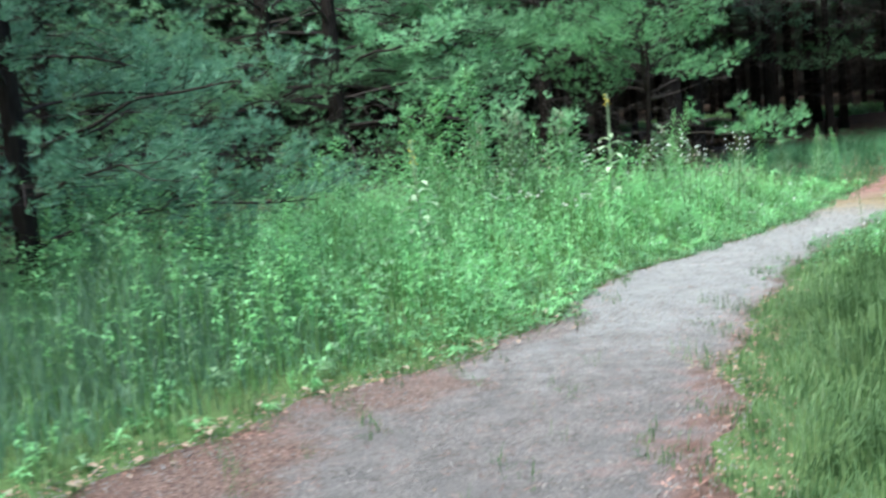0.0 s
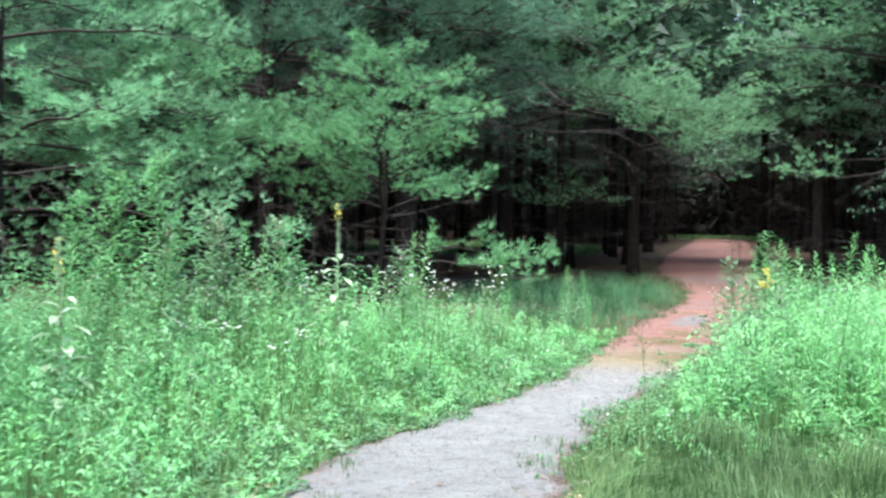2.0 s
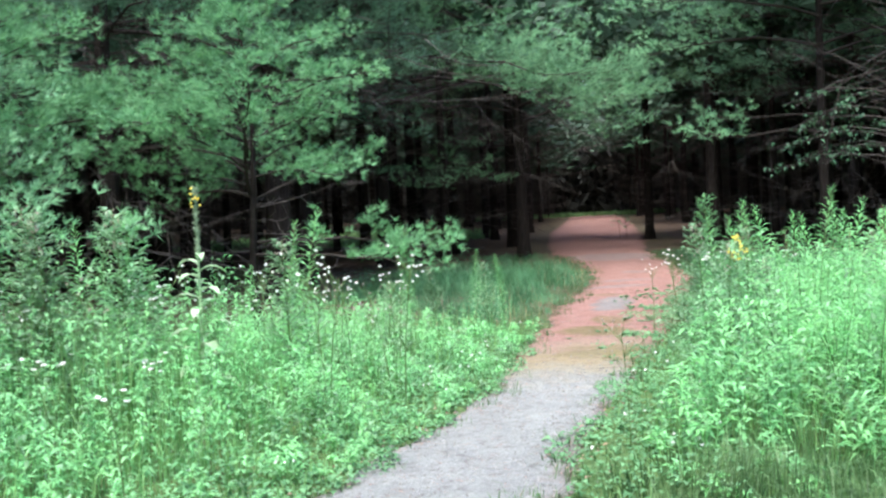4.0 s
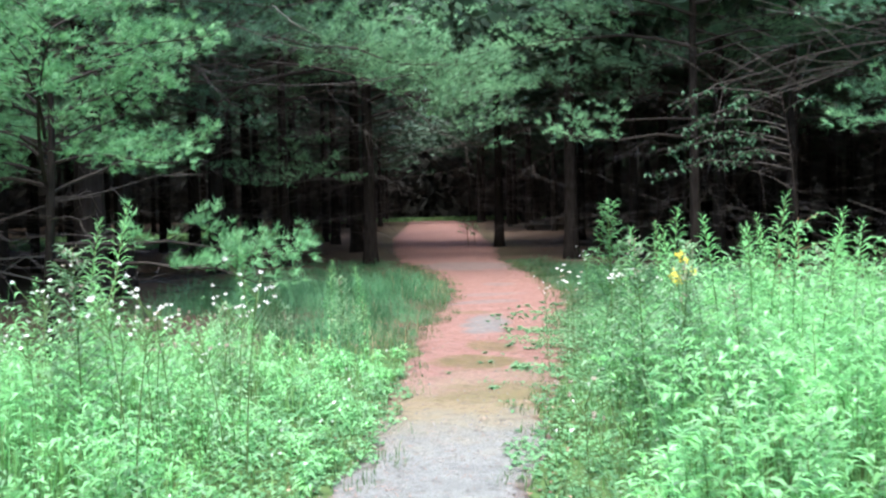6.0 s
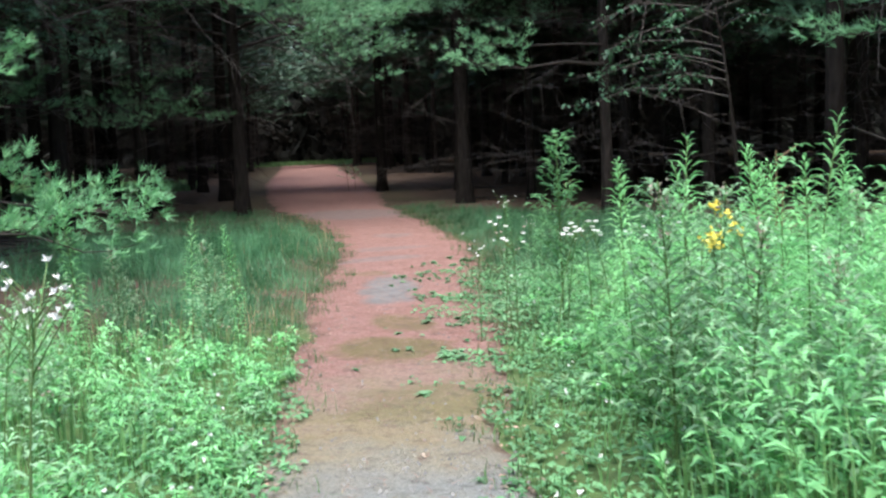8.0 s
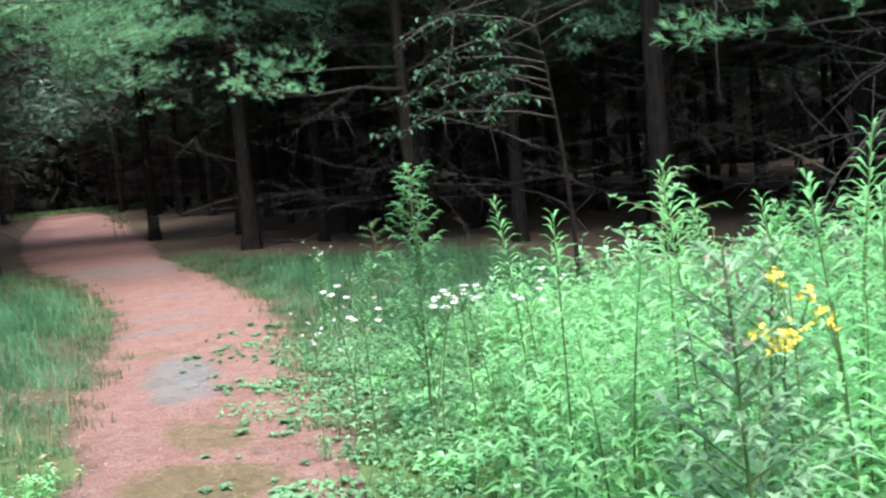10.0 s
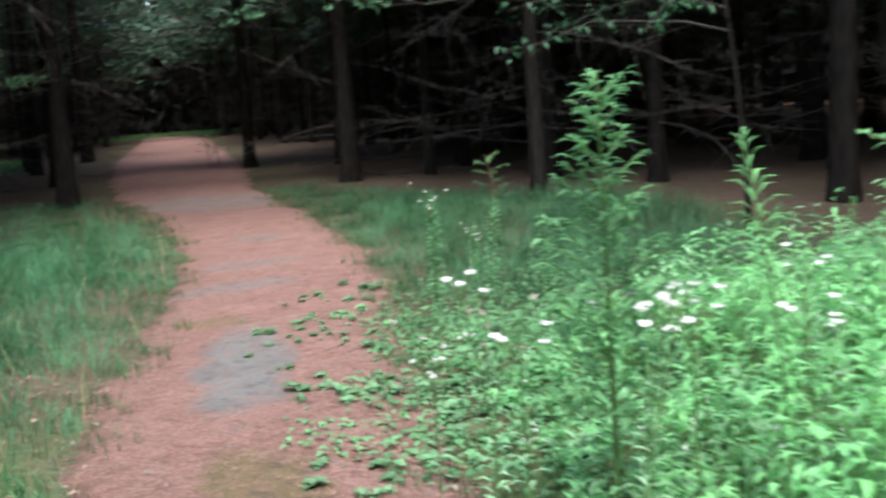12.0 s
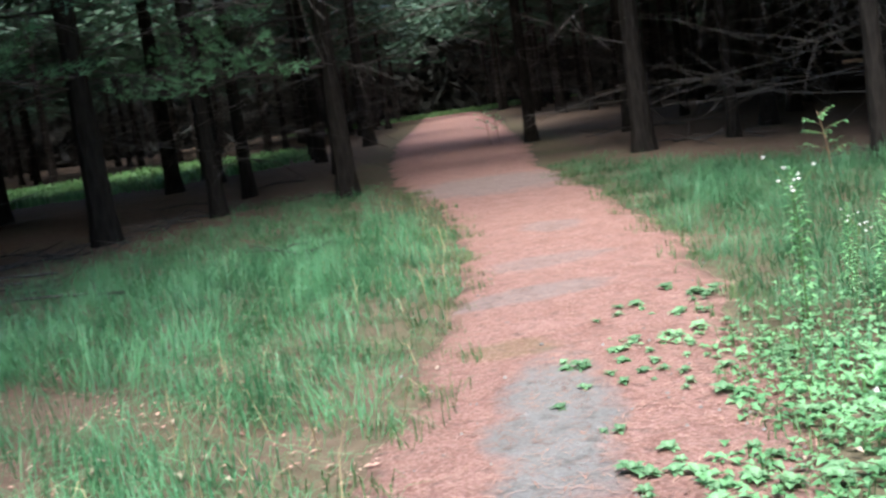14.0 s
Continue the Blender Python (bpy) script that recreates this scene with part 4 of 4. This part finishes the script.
    part("stem", st, M_STEM, plant)
    part("foliage", lf, mat, plant)
    return plant


def mugwort(h, seed, label, mat, flowers=None):
    """A tapering spire: short leafy side shoots, shorter towards the tip."""
    rng = np.random.default_rng(seed)
    plant = thing("mugwort", label, "plant", "leafy spires in the meadow")
    st, lf = Soup(), Soup()
    pts = stalk(st, h, rng, 0.008)
    shoots = int(54 * h / 1.5)
    for k in range(shoots):
        t = 0.2 + 0.78 * k / shoots
        b = along(pts, np.array([t]))[0]
        az = k * 2.4 + rng.normal(0, 0.3)
        le = (0.27 * (1.05 - t) + 0.04) * rng.uniform(0.8, 1.25)
        e = b + np.array([np.cos(az), np.sin(az), 0.75]) * le
        tube(st, [b, e], [0.003, 0.0015], 3)
        m = 12
        tt = np.linspace(0.15, 1.0, m)
        a2 = az + rng.normal(0, 0.9, m)
        ll = (0.055 + 0.07 * (1 - t)) * rng.uniform(0.7, 1.3, m)
        leaves(lf, b + (e - b) * tt[:, None], np.stack([np.cos(a2), np.sin(a2), rng.uniform(0.1, 0.9, m)], -1), ll, ll * 0.28, 0.3)
    tagged(part("branchwork", st, M_STEM, plant), kind="stuff")
    part("foliage", lf, mat, plant)
    if flowers:
        fl = Soup()
        tt = rng.uniform(0.8, 1, 24)
        tufts(fl, along(pts, tt) + rng.normal(0, 0.02, (24, 3)), np.repeat([[0, 0, 1.0]], 24, 0), 4, 0.02, 0.012, rng, 1)
        tagged(part("blossom", fl, flowers, plant), kind="stuff")
    return plant


def fleabane(h, seed, label, heads, mat, flat=False):
    """Branched stalk with small pale heads; flat: heads gathered in level plates, as yarrow has them."""
    rng = np.random.default_rng(seed)
    plant = thing("yarrow" if flat else "fleabane", label, "flower", "pale flowers in the meadow")
    st, lf, fl = Soup(), Soup(), Soup()
    pts = stalk(st, h * 0.84, rng, 0.005)
    for k in range(heads):
        t = rng.uniform(0.76, 0.98)
        b = along(pts, np.array([t]))[0]
        az = rng.uniform(0, 2 * np.pi)
        e = b + np.array([np.cos(az), np.sin(az), 1.2]) * h * rng.uniform(0.05, 0.14)
        tube(st, [b, e], [0.003, 0.0015], 3)
        if flat:
            m = 14
            a = rng.uniform(0, 2 * np.pi, m)
            c = e + np.stack([np.cos(a), np.sin(a), 0 * a], -1) * (0.015 * np.sqrt(rng.uniform(0, 1, m)))[:, None]
            tufts(fl, c, np.repeat([[0, 0, 0.5]], m, 0), 4, 0.011, 0.009, rng, 1.2)
        else:
            tufts(fl, e[None], np.array([[0, 0, 1.0]]), 12, 0.018, 0.011, rng, 1.0)
    m = 22
    t = np.linspace(0.1, 0.85, m)
    a = np.arange(m) * 2.4
    le = 0.09 * (1.1 - t) + 0.02
    leaves(lf, along(pts, t), np.stack([np.cos(a), np.sin(a), 0.5 + 0 * a], -1), le, le * (0.15 if flat else 0.25), 0.3)
    tagged(part("branchwork", st, M_STEM, plant), kind="stuff")
    part("foliage", lf, M_GREY_WEED, plant)
    tagged(part("blossom", fl, mat, plant), kind="stuff")
    return plant


def mullein(h, seed, label, top):
    """Great woolly leaves below, a spike with yellow buds above; each leaf a piece of its own."""
    rng = np.random.default_rng(seed)
    plant = thing("mullein", label, "plant", "mulleins in the meadow")
    st, fl = Soup(), Soup()
    pts = stalk(st, h, rng, 0.014, 0.03)
    t = rng.uniform(0.72, 1.0, 160)
    a = rng.uniform(0, 2 * np.pi, 160)
    c = along(pts, t) + np.stack([np.cos(a), np.sin(a), 0 * a], -1) * 0.012
    part("stem", st, M_MULLEIN, plant)
    buds = Soup()
    tufts(buds, c, np.stack([np.cos(a), np.sin(a), 0.8 + 0 * a], -1), 3, 0.02, 0.014, rng, 0.6)
    part("flower_spike", buds, M_MULLEIN, plant)
    tt = rng.uniform(1 - top, 1.0, 14)
    aa = rng.uniform(0, 2 * np.pi, 14)
    tufts(fl, along(pts, tt) + np.stack([np.cos(aa), np.sin(aa), 0 * aa], -1) * 0.03, np.stack([np.cos(aa), np.sin(aa), 0.3 + 0 * aa], -1), 3, 0.022, 0.018, rng, 0.7)
    tagged(part("blossom", fl, M_YELLOW, plant, "yellow mullein petals"), kind="stuff")
    for k in range(24):
        tk = 0.03 + 0.7 * k / 24
        one = Soup()
        az = k * 2.4
        le = 0.38 * (1 - tk * 0.7)
        q = np.linspace(0, 1, 6)
        sidev = np.array([-np.sin(az), np.cos(az), 0])
        mid = along(pts, np.array([tk]))[0] + np.stack([np.cos(az) * q * le, np.sin(az) * q * le, le * (0.75 * q - 0.85 * q**2.2)], -1)
        wid = le * 0.17 * np.sin(np.clip(q * 0.93 + 0.07, 0, 1) * np.pi) ** 0.7
        v = np.concatenate([mid - sidev * wid[:, None] + [0, 0, 0.012], mid, mid + sidev * wid[:, None] + [0, 0, 0.012]])
        f = []
        for r in (0, 6):
            for m in range(5):
                f += [(r + m, r + m + 1, r + m + 7), (r + m, r + m + 7, r + m + 6)]
        one.add(v, f)
        part("leaf", one, M_MULLEIN, plant, smooth=True)
    return plant


def rosette(seed, label, size=0.12, count=9):
    """A plantain: broad ribbed leaves flat to the ground, each a piece of its own."""
    rng = np.random.default_rng(seed)
    plant = thing("plantain", label, "plant", "plantains on the trail")
    for k in range(count):
        one = Soup()
        a = np.array([k * 2.4 + rng.normal(0, 0.2)])
        le = np.array([size * rng.uniform(0.7, 1.15)])
        leaves(one, np.array([[0, 0, 0.012]]), np.stack([np.cos(a), np.sin(a), rng.uniform(0.25, 1.1) + 0 * a], -1), le, le * rng.uniform(0.42, 0.62), 0.3, 0.08)
        part("leaf", one, M_PLANTAIN, plant)
    return plant


def sapling(h, seed, label):
    """A young broad-leaved tree."""
    rng = np.random.default_rng(seed)
    plant = thing("sapling", label, "sapling")
    st, lf = Soup(), Soup()
    pts = stalk(st, h, rng, 0.01)
    for k in range(9):
        t = 0.4 + 0.6 * k / 9
        b = along(pts, np.array([t]))[0]
        az = k * 2.4
        e = b + np.array([np.cos(az), np.sin(az), 0.35]) * h * 0.28
        tube(st, [b, e], [0.004, 0.002], 3)
        m = 7
        a2 = az + rng.normal(0, 0.8, m)
        ll = rng.uniform(0.07, 0.12, m) * h
        leaves(lf, b + (e - b) * np.linspace(0.3, 1, m)[:, None], np.stack([np.cos(a2), np.sin(a2), rng.uniform(-0.1, 0.4, m)], -1), ll, ll * 0.55, 0.3, 0.06)
    tagged(part("branchwork", st, M_BROWN_STEM, plant), kind="stuff")
    part("foliage", lf, M_WEED, plant)
    return plant


def understory_tree(h, seed, label):
    """A thin broad-leaved tree whose limbs arch out over the weeds."""
    rng = np.random.default_rng(seed)
    tree = thing("understory_tree", label, "tree")
    trunk, st, lf = Soup(), Soup(), Soup()
    pts = stalk(trunk, h, rng, 0.03, 0.1)
    part("trunk", trunk, M_SHADED_BARK, tree)
    for k in range(11):
        b = along(pts, np.array([0.62 + 0.38 * k / 11]))[0]
        limb = b + limb_points(0, np.pi + rng.normal(0, 0.9), rng.uniform(1.2, 2.2), 0.35, 0.4, rng)
        tube(st, limb, np.linspace(0.012, 0.003, 6), 4)
        m = 46
        tt = rng.uniform(0.3, 1.0, m)
        a2 = rng.uniform(0, 2 * np.pi, m)
        ll = rng.uniform(0.07, 0.12, m)
        leaves(lf, along(limb, tt) + rng.normal(0, 0.045, (m, 3)), np.stack([np.cos(a2), np.sin(a2), rng.uniform(-0.5, 0.3, m)], -1), ll, ll * 0.5, 0.4, 0.06)
    tagged(part("branchwork", st, M_TWIG, tree), kind="stuff")
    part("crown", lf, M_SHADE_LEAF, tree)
    return tree


def stand(kinds, places, on_trail=0.0):
    """Set out plants: the first of each kind is moved to its place, the rest are copies."""
    first = {}
    for k, x, y, turn, size in places:
        z = float(lift(np.array(x), np.array(y))) - 0.01
        z += on_trail if float(beside(np.array(x), np.array(y))) < 0.05 else 0.0
        m = Matrix.Translation((x, y, z)) @ Matrix.Rotation(radians(turn), 4, "Z") @ Matrix.Scale(size, 4)
        if k not in first:
            first[k] = kinds[k]
            kinds[k].matrix_basis = m
        else:
            copy_thing(kinds[k], m)


rng = np.random.default_rng(77)
gold_kinds = [goldenrod(1.2, 41, "tall bright green goldenrod not yet in flower", M_GOLD_WEED, 0.11, 120, 0.16),
              goldenrod(1.05, 42, "upright green weed with narrow drooping leaves", M_WEED, 0.115, 96, 0.18),
              goldenrod(0.9, 43, "green weed with broad leaves", M_WEED, 0.085, 70, 0.36),
              goldenrod(1.3, 44, "tall thin green weed stalk with willow-like leaves", M_GOLD_WEED, 0.125, 100, 0.14)]
places = [(2, 13.35, 30.2, 0, 0.95), (1, 13.6, 29.9, 40, 0.75), (2, 13.75, 29.4, 80, 0.9), (1, 13.9, 30.6, 120, 0.7), (3, 11.89, 23.71, 0, 1.2), (0, 11.6, 23.4, 50, 1.12), (0, 12.3, 24.0, 80, 1.0), (0, 9.73, 27.4, 10, 0.7), (3, 9.4, 27.5, 60, 0.64), (3, 12.3, 26.0, 99, 0.85), (0, 12.9, 25.2, 12, 0.95), (3, 13.2, 25.6, 140, 0.9), (0, 11.3, 23.3, 5, 1.05), (2, 9.95, 28.85, 30, 0.36), (1, 10.05, 28.7, 90, 0.34), (2, 9.86, 29.0, 150, 0.3), (2, 10.12, 28.95, 210, 0.28)]
x, y = scatter(9.0, 9.4, 15.5, 20.2, 28.6, rng, lambda x, y: right_side(x, y) * (weed_height(x, y) > 0.6) * (0.5 + 0.5 * clumpy(x, y)))
for a, b in zip(x[:210], y[:210]):
    places.append((int(rng.integers(0, 4)), float(a), float(b), float(rng.uniform(0, 360)), float(rng.uniform(0.6, 0.95) * (0.74 if b > 24.5 else 1))))
x, y = scatter(4.0, 1, 9.5, 16.5, 27.5, rng, lambda x, y: left_side(x, y) * (weed_height(x, y) > 0.6))
for a, b in zip(x[:70], y[:70]):
    places.append((int(rng.integers(0, 4)), float(a), float(b), float(rng.uniform(0, 360)), float(rng.uniform(0.7, 1.05))))
stand(gold_kinds, places)

mug_kinds = [mugwort(1.5, 51, "grey-green mugwort spire standing above the weeds", M_WEED),
             mugwort(1.3, 52, "slender mugwort spire with pale buds", M_GREY_WEED, M_PINK)]
stand(mug_kinds, [(0, 11.97, 26.48, 0, 1.04), (1, 10.62, 23.1, 30, 1.02), (1, 11.15, 23.5, 90, 0.95), (0, 4.84, 22.62, 50, 1.48), (0, 4.35, 22.5, 120, 1.35), (1, 5.5, 22.7, 10, 1.25), (1, 6.0, 22.9, 80, 1.25), (1, 5.0, 21.9, 200, 1.2), (0, 3.4, 21.6, 40, 1.05),
                  (1, 2.6, 21.9, 0, 1.15), (1, 5.3, 23.2, 66, 1.3), (0, 6.0, 23.5, 10, 1.05), (1, 7.2, 23.4, 90, 1.05), (0, 4.0, 22.9, 33, 1.2), (1, 8.2, 25.0, 0, 0.65), (1, 9.5, 27.2, 0, 0.65), (1, 8.9, 27.6, 45, 0.62), (1, 12.9, 24.4, 20, 0.86), (0, 13.4, 24.3, 70, 0.75), (1, 10.6, 22.6, 110, 0.9), (1, 10.9, 22.4, 15, 0.8), (0, 13.9, 25.6, 0, 0.78)])

flea_kinds = [fleabane(1.15, 61, "branched wild flower with small pale heads", 9, M_WHITE), fleabane(1.0, 62, "brown-stalked wild flower gone to pale seed", 7, M_PINK),
              fleabane(1.0, 63, "white yarrow with flat flower plates", 4, M_WHITE, True)]
flea_places = [(0, 13.37, 30.27, 0, 0.85), (0, 13.5, 30.0, 50, 0.7), (1, 11.55, 26.6, 40, 0.9), (0, 11.3, 26.5, 0, 0.9), (1, 9.26, 20.9, 0, 1.0), (1, 5.9, 22.5, 0, 1.35), (1, 3.4, 22.4, 30, 1.3), (0, 2.4, 21.6, 10, 1.2), (0, 7.0, 22.9, 0, 1.15), (0, 7.4, 23.0, 60, 1.2), (1, 7.7, 23.3, 0, 1.15), (0, 6.1, 22.7, 100, 1.2), (0, 7.9, 23.6, 20, 0.85), (1, 8.2, 24.2, 10, 0.75)]
for a in range(12):
    flea_places.append((int(rng.integers(0, 2)), float(rng.uniform(3, 8.2)), float(rng.uniform(22, 23.8)), float(rng.uniform(0, 360)), float(rng.uniform(1.15, 1.42))))
for a in range(14):
    flea_places.append((int(rng.integers(0, 2)), float(rng.uniform(1.5, 8)), float(rng.uniform(21, 24.5)), float(rng.uniform(0, 360)), float(rng.uniform(0.85, 1.2))))
for a, b in ((11.5, 26.3), (11.7, 26.8), (11.85, 26.2), (12.15, 26.7), (12.0, 26.1), (12.35, 26.4), (12.6, 26.2), (13.1, 24.9), (13.25, 25.0), (11.6, 25.9), (12.3, 25.9), (12.9, 26.5)):
    flea_places.append((2, a, b, float(rng.uniform(0, 360)), float(rng.uniform(0.85, 1.1))))
for a in range(8):
    flea_places.append((2, float(rng.uniform(5.2, 6.6)), float(rng.uniform(19.6, 21.8)), float(rng.uniform(0, 360)), float(rng.uniform(0.75, 0.95))))
stand(flea_kinds, flea_places)

mulleins = [mullein(1.8, 71, "tall mullein with a yellow-tipped flower spike", 0.09), mullein(1.55, 72, "mullein with a spike in full yellow flower", 0.16)]
stand(mulleins, [(0, 6.55, 22.83, 0, 1.0), (1, 4.86, 19.73, 40, 1.0)])
small_mullein = mullein(0.5, 73, "young mullein with woolly grey-green leaves", 0.0)
stand([small_mullein], [(0, 3.9, 18.3, 0, 1.0)])

# a clump in yellow flower
for a, b, h, seed in ((10.92, 23.18, 1.17, 81), (10.8, 23.25, 1.04, 82), (11.05, 23.3, 1.05, 83), (11.1, 23.15, 1.12, 84)):
    rr = np.random.default_rng(seed)
    plant = thing("yellow_wildflower", "wild flower with bright yellow heads among green weeds", "flower", "yellow flowers", (a, b, float(lift(np.array(a), np.array(b)))))
    st, lf, fl = Soup(), Soup(), Soup()
    pts = stalk(st, h, rr)
    for k in range(3):
        e = along(pts, np.array([0.97]))[0] + rr.normal(0, 0.04, 3) * [1, 1, 0.6]
        tube(st, [along(pts, np.array([0.85]))[0], e], [0.003, 0.002], 3)
        tufts(fl, e + rr.normal(0, 0.014, (6, 3)), np.repeat([[0, 0, 0.6]], 6, 0), 4, 0.02, 0.013, rr, 1.0)
    t = np.linspace(0.2, 0.9, 30)
    an = np.arange(30) * 2.4
    leaves(lf, along(pts, t), np.stack([np.cos(an), np.sin(an), 0.4 + 0 * an], -1), np.full(30, 0.07), np.full(30, 0.022))
    part("stem", st, M_STEM, plant)
    part("foliage", lf, M_WEED, plant)
    tagged(part("blossom", fl, M_YELLOW, plant), kind="stuff")

# plantains and small rosettes creeping over the trail
ros = [rosette(91, "flat green plantain growing in the needle litter", 0.05, 14), rosette(92, "small green plantain on the trail", 0.036, 12)]
ros_places = [(0, 11.86, 28.77, 0, 1.2), (0, 12.05, 28.55, 70, 1.1), (0, 11.95, 29.0, 30, 1.0), (1, 12.6, 31.2, 0, 1.2), (0, 12.95, 31.4, 50, 1.2), (0, 13.3, 31.7, 10, 1.3), (1, 12.2, 30.1, 0, 1.1)]
for ca, cb in ((12.3, 30.3), (12.5, 29.95), (12.75, 30.6), (11.9, 28.75), (12.95, 31.1), (13.4, 31.4), (12.6, 29.2), (12.95, 29.8), (12.2, 27.9), (12.4, 28.4), (11.5, 27.3), (11.0, 26.0)):
    for k in range(9):
        ros_places.append((int(rng.integers(0, 2)), float(ca + rng.normal(0, 0.12)), float(cb + rng.normal(0, 0.14)), float(rng.uniform(0, 360)), float(rng.uniform(0.8, 1.3))))
for k in range(50):
    b = float(rng.uniform(25.0, 30.8))
    ros_places.append((int(rng.integers(0, 2)), float(right_edge(np.array(b)) - rng.uniform(-0.2, 1.15)), b, float(rng.uniform(0, 360)), float(rng.uniform(0.6, 1.25))))
for k in range(16):
    b = float(rng.uniform(18.0, 25.0))
    ros_places.append((1, float(right_edge(np.array(b)) - rng.uniform(-0.1, 0.3)), b, float(rng.uniform(0, 360)), float(rng.uniform(0.6, 1.1))))
stand(ros, ros_places, 0.022)

saps = [sapling(1.0, 95, "young broad-leaved sapling at the edge of the trees"), sapling(0.8, 96, "low green sapling under the pines")]
stand(saps, [(1, 17.1, 35.4, 0, 0.95), (0, 13.1, 25.4, 40, 1.1), (0, 14.2, 25.3, 200, 1.1), (1, 18.7, 52.2, 20, 1.3), (1, 19.2, 53.0, 90, 1.2), (0, 14.4, 27.0, 0, 1.2)])

stand([understory_tree(3.2, 97, "thin broad-leaved tree arching from the dark wood")], [(0, 17.3, 31.2, 0, 1.0)])

# ---- litter: twigs, dead leaves and stones on the trail ----
twig = thing("fallen_twig", "grey dead twig lying on the trail", "twig", "twigs on the ground")
s = Soup()
rr = np.random.default_rng(3)
tube(s, [(-0.14, 0, 0.008), (-0.04, 0.015, 0.012), (0.05, 0.0, 0.01), (0.15, 0.03, 0.008)], [0.005, 0.006, 0.005, 0.003], 5)
tube(s, [(0.02, 0.0, 0.01), (0.06, 0.06, 0.012), (0.08, 0.09, 0.008)], [0.004, 0.003, 0.002], 4)
part("branchlet", s, M_TWIG, twig)
dead_leaf = thing("dead_leaf", "pale curled dead leaf on the ground", "leaf", "dead leaves on the ground")
s = Soup()
leaves(s, np.array([[0, 0, 0.012]]), np.array([[1.0, 0, 0.25]]), np.array([0.075]), np.array([0.04]), 0.25)
part("blade", s, M_LITTER, dead_leaf)


def pebble(seed):
    rr = np.random.default_rng(seed)
    bm = bmesh.new()
    bmesh.ops.create_icosphere(bm, subdivisions=1, radius=0.018)
    for v in bm.verts:
        v.co = v.co * float(rr.uniform(0.75, 1.2))
        v.co.z *= 0.6
    me = bpy.data.meshes.new("stone")
    bm.to_mesh(me)
    bm.free()
    me.materials.append(M_STONE)
    return tagged(new("stone", me), "small grey stone on the trail", "stone", "stones on the trail")


stone = pebble(4)
for k in range(70):
    b2 = rng.uniform(12.5, 18.5)
    a = float(left_edge(np.array(b2))) + rng.normal(0.05, 0.16)
    copy_thing(dead_leaf, Matrix.Translation((a, b2, 0.014)) @ Matrix.Rotation(rng.uniform(0, 6.28), 4, "Z") @ Matrix.Scale(rng.uniform(0.6, 1.6), 4))
for k in range(46):
    a, b2 = rng.uniform(8.6, 10.4), rng.uniform(27.6, 31.0)
    copy_thing(dead_leaf, Matrix.Translation((a, b2, float(lift(np.array(a), np.array(b2))) + 0.01)) @ Matrix.Rotation(rng.uniform(0, 6.28), 4, "Z") @ Matrix.Scale(rng.uniform(0.8, 1.6), 4))
for k in range(6):
    a, b2 = rng.uniform(8.6, 10.6), rng.uniform(27.6, 31.0)
    copy_thing(twig, Matrix.Translation((a, b2, float(lift(np.array(a), np.array(b2))) + 0.008)) @ Matrix.Rotation(rng.uniform(0, 6.28), 4, "Z") @ Matrix.Scale(rng.uniform(0.5, 0.9), 4))
for base, count, zoff in ((twig, 16, 0.006), (dead_leaf, 60, 0.004), (stone, 70, 0.008)):
    for k in range(count):
        b = rng.uniform(13, 36)
        u = rng.choice([rng.uniform(-0.05, 0.15), rng.uniform(0.85, 1.05), rng.uniform(0, 1)])
        a = left_edge(np.array(b)) * (1 - u) + right_edge(np.array(b)) * u
        m = Matrix.Translation((float(a), float(b), zoff + 0.008)) @ Matrix.Rotation(rng.uniform(0, 6.28), 4, "Z") @ Matrix.Scale(rng.uniform(0.3, 0.7) if base is twig else rng.uniform(0.5, 1.1), 4)
        if k == 0:
            base.matrix_basis = m
        else:
            copy_thing(base, m)


# fallen dead branches on the wood floor
fallen = []
for seed, words in ((5, "grey fallen branch with bare side twigs on the needle litter"), (6, "thin dead branch lying on the brown wood floor")):
    rr = np.random.default_rng(seed)
    branch = thing("fallen_branch", words, "branch", "fallen branches on the wood floor")
    main, side_twigs = Soup(), Soup()
    q = np.linspace(-1, 1, 8)
    pts = np.stack([q * 0.9, 0.08 * np.sin(q * 2.4 + seed), 0.05 + 0.03 * np.cos(q * 3)], -1)
    tube(main, pts, np.linspace(0.02, 0.006, 8), 6)
    for k in range(7):
        j = int(rr.integers(1, 7))
        e = pts[j] + np.array([rr.uniform(0.1, 0.4), rr.choice([-1, 1]) * rr.uniform(0.12, 0.4), rr.uniform(0.0, 0.16)])
        tube(side_twigs, [pts[j], (pts[j] + e) / 2 + rr.normal(0, 0.02, 3), e], [0.009, 0.006, 0.003], 4)
    part("limb", main, M_TWIG, branch)
    tagged(part("twigwork", side_twigs, M_TWIG, branch), kind="stuff")
    fallen.append(branch)
rng = np.random.default_rng(19)
fallen_places = [(0, 8.6, 40.6, 20, 1.0), (1, 10.4, 43.2, 80, 1.2)]
for k in range(26):
    b2 = float(rng.uniform(36, 52))
    gap = float(rng.uniform(1.2, 6.5))
    a = float(left_edge(np.array(b2))) - gap if k % 3 else float(right_edge(np.array(b2))) + gap * 0.6
    fallen_places.append((k % 2, a, b2, float(rng.uniform(0, 360)), float(rng.uniform(0.6, 1.3))))
stand(fallen, fallen_places)
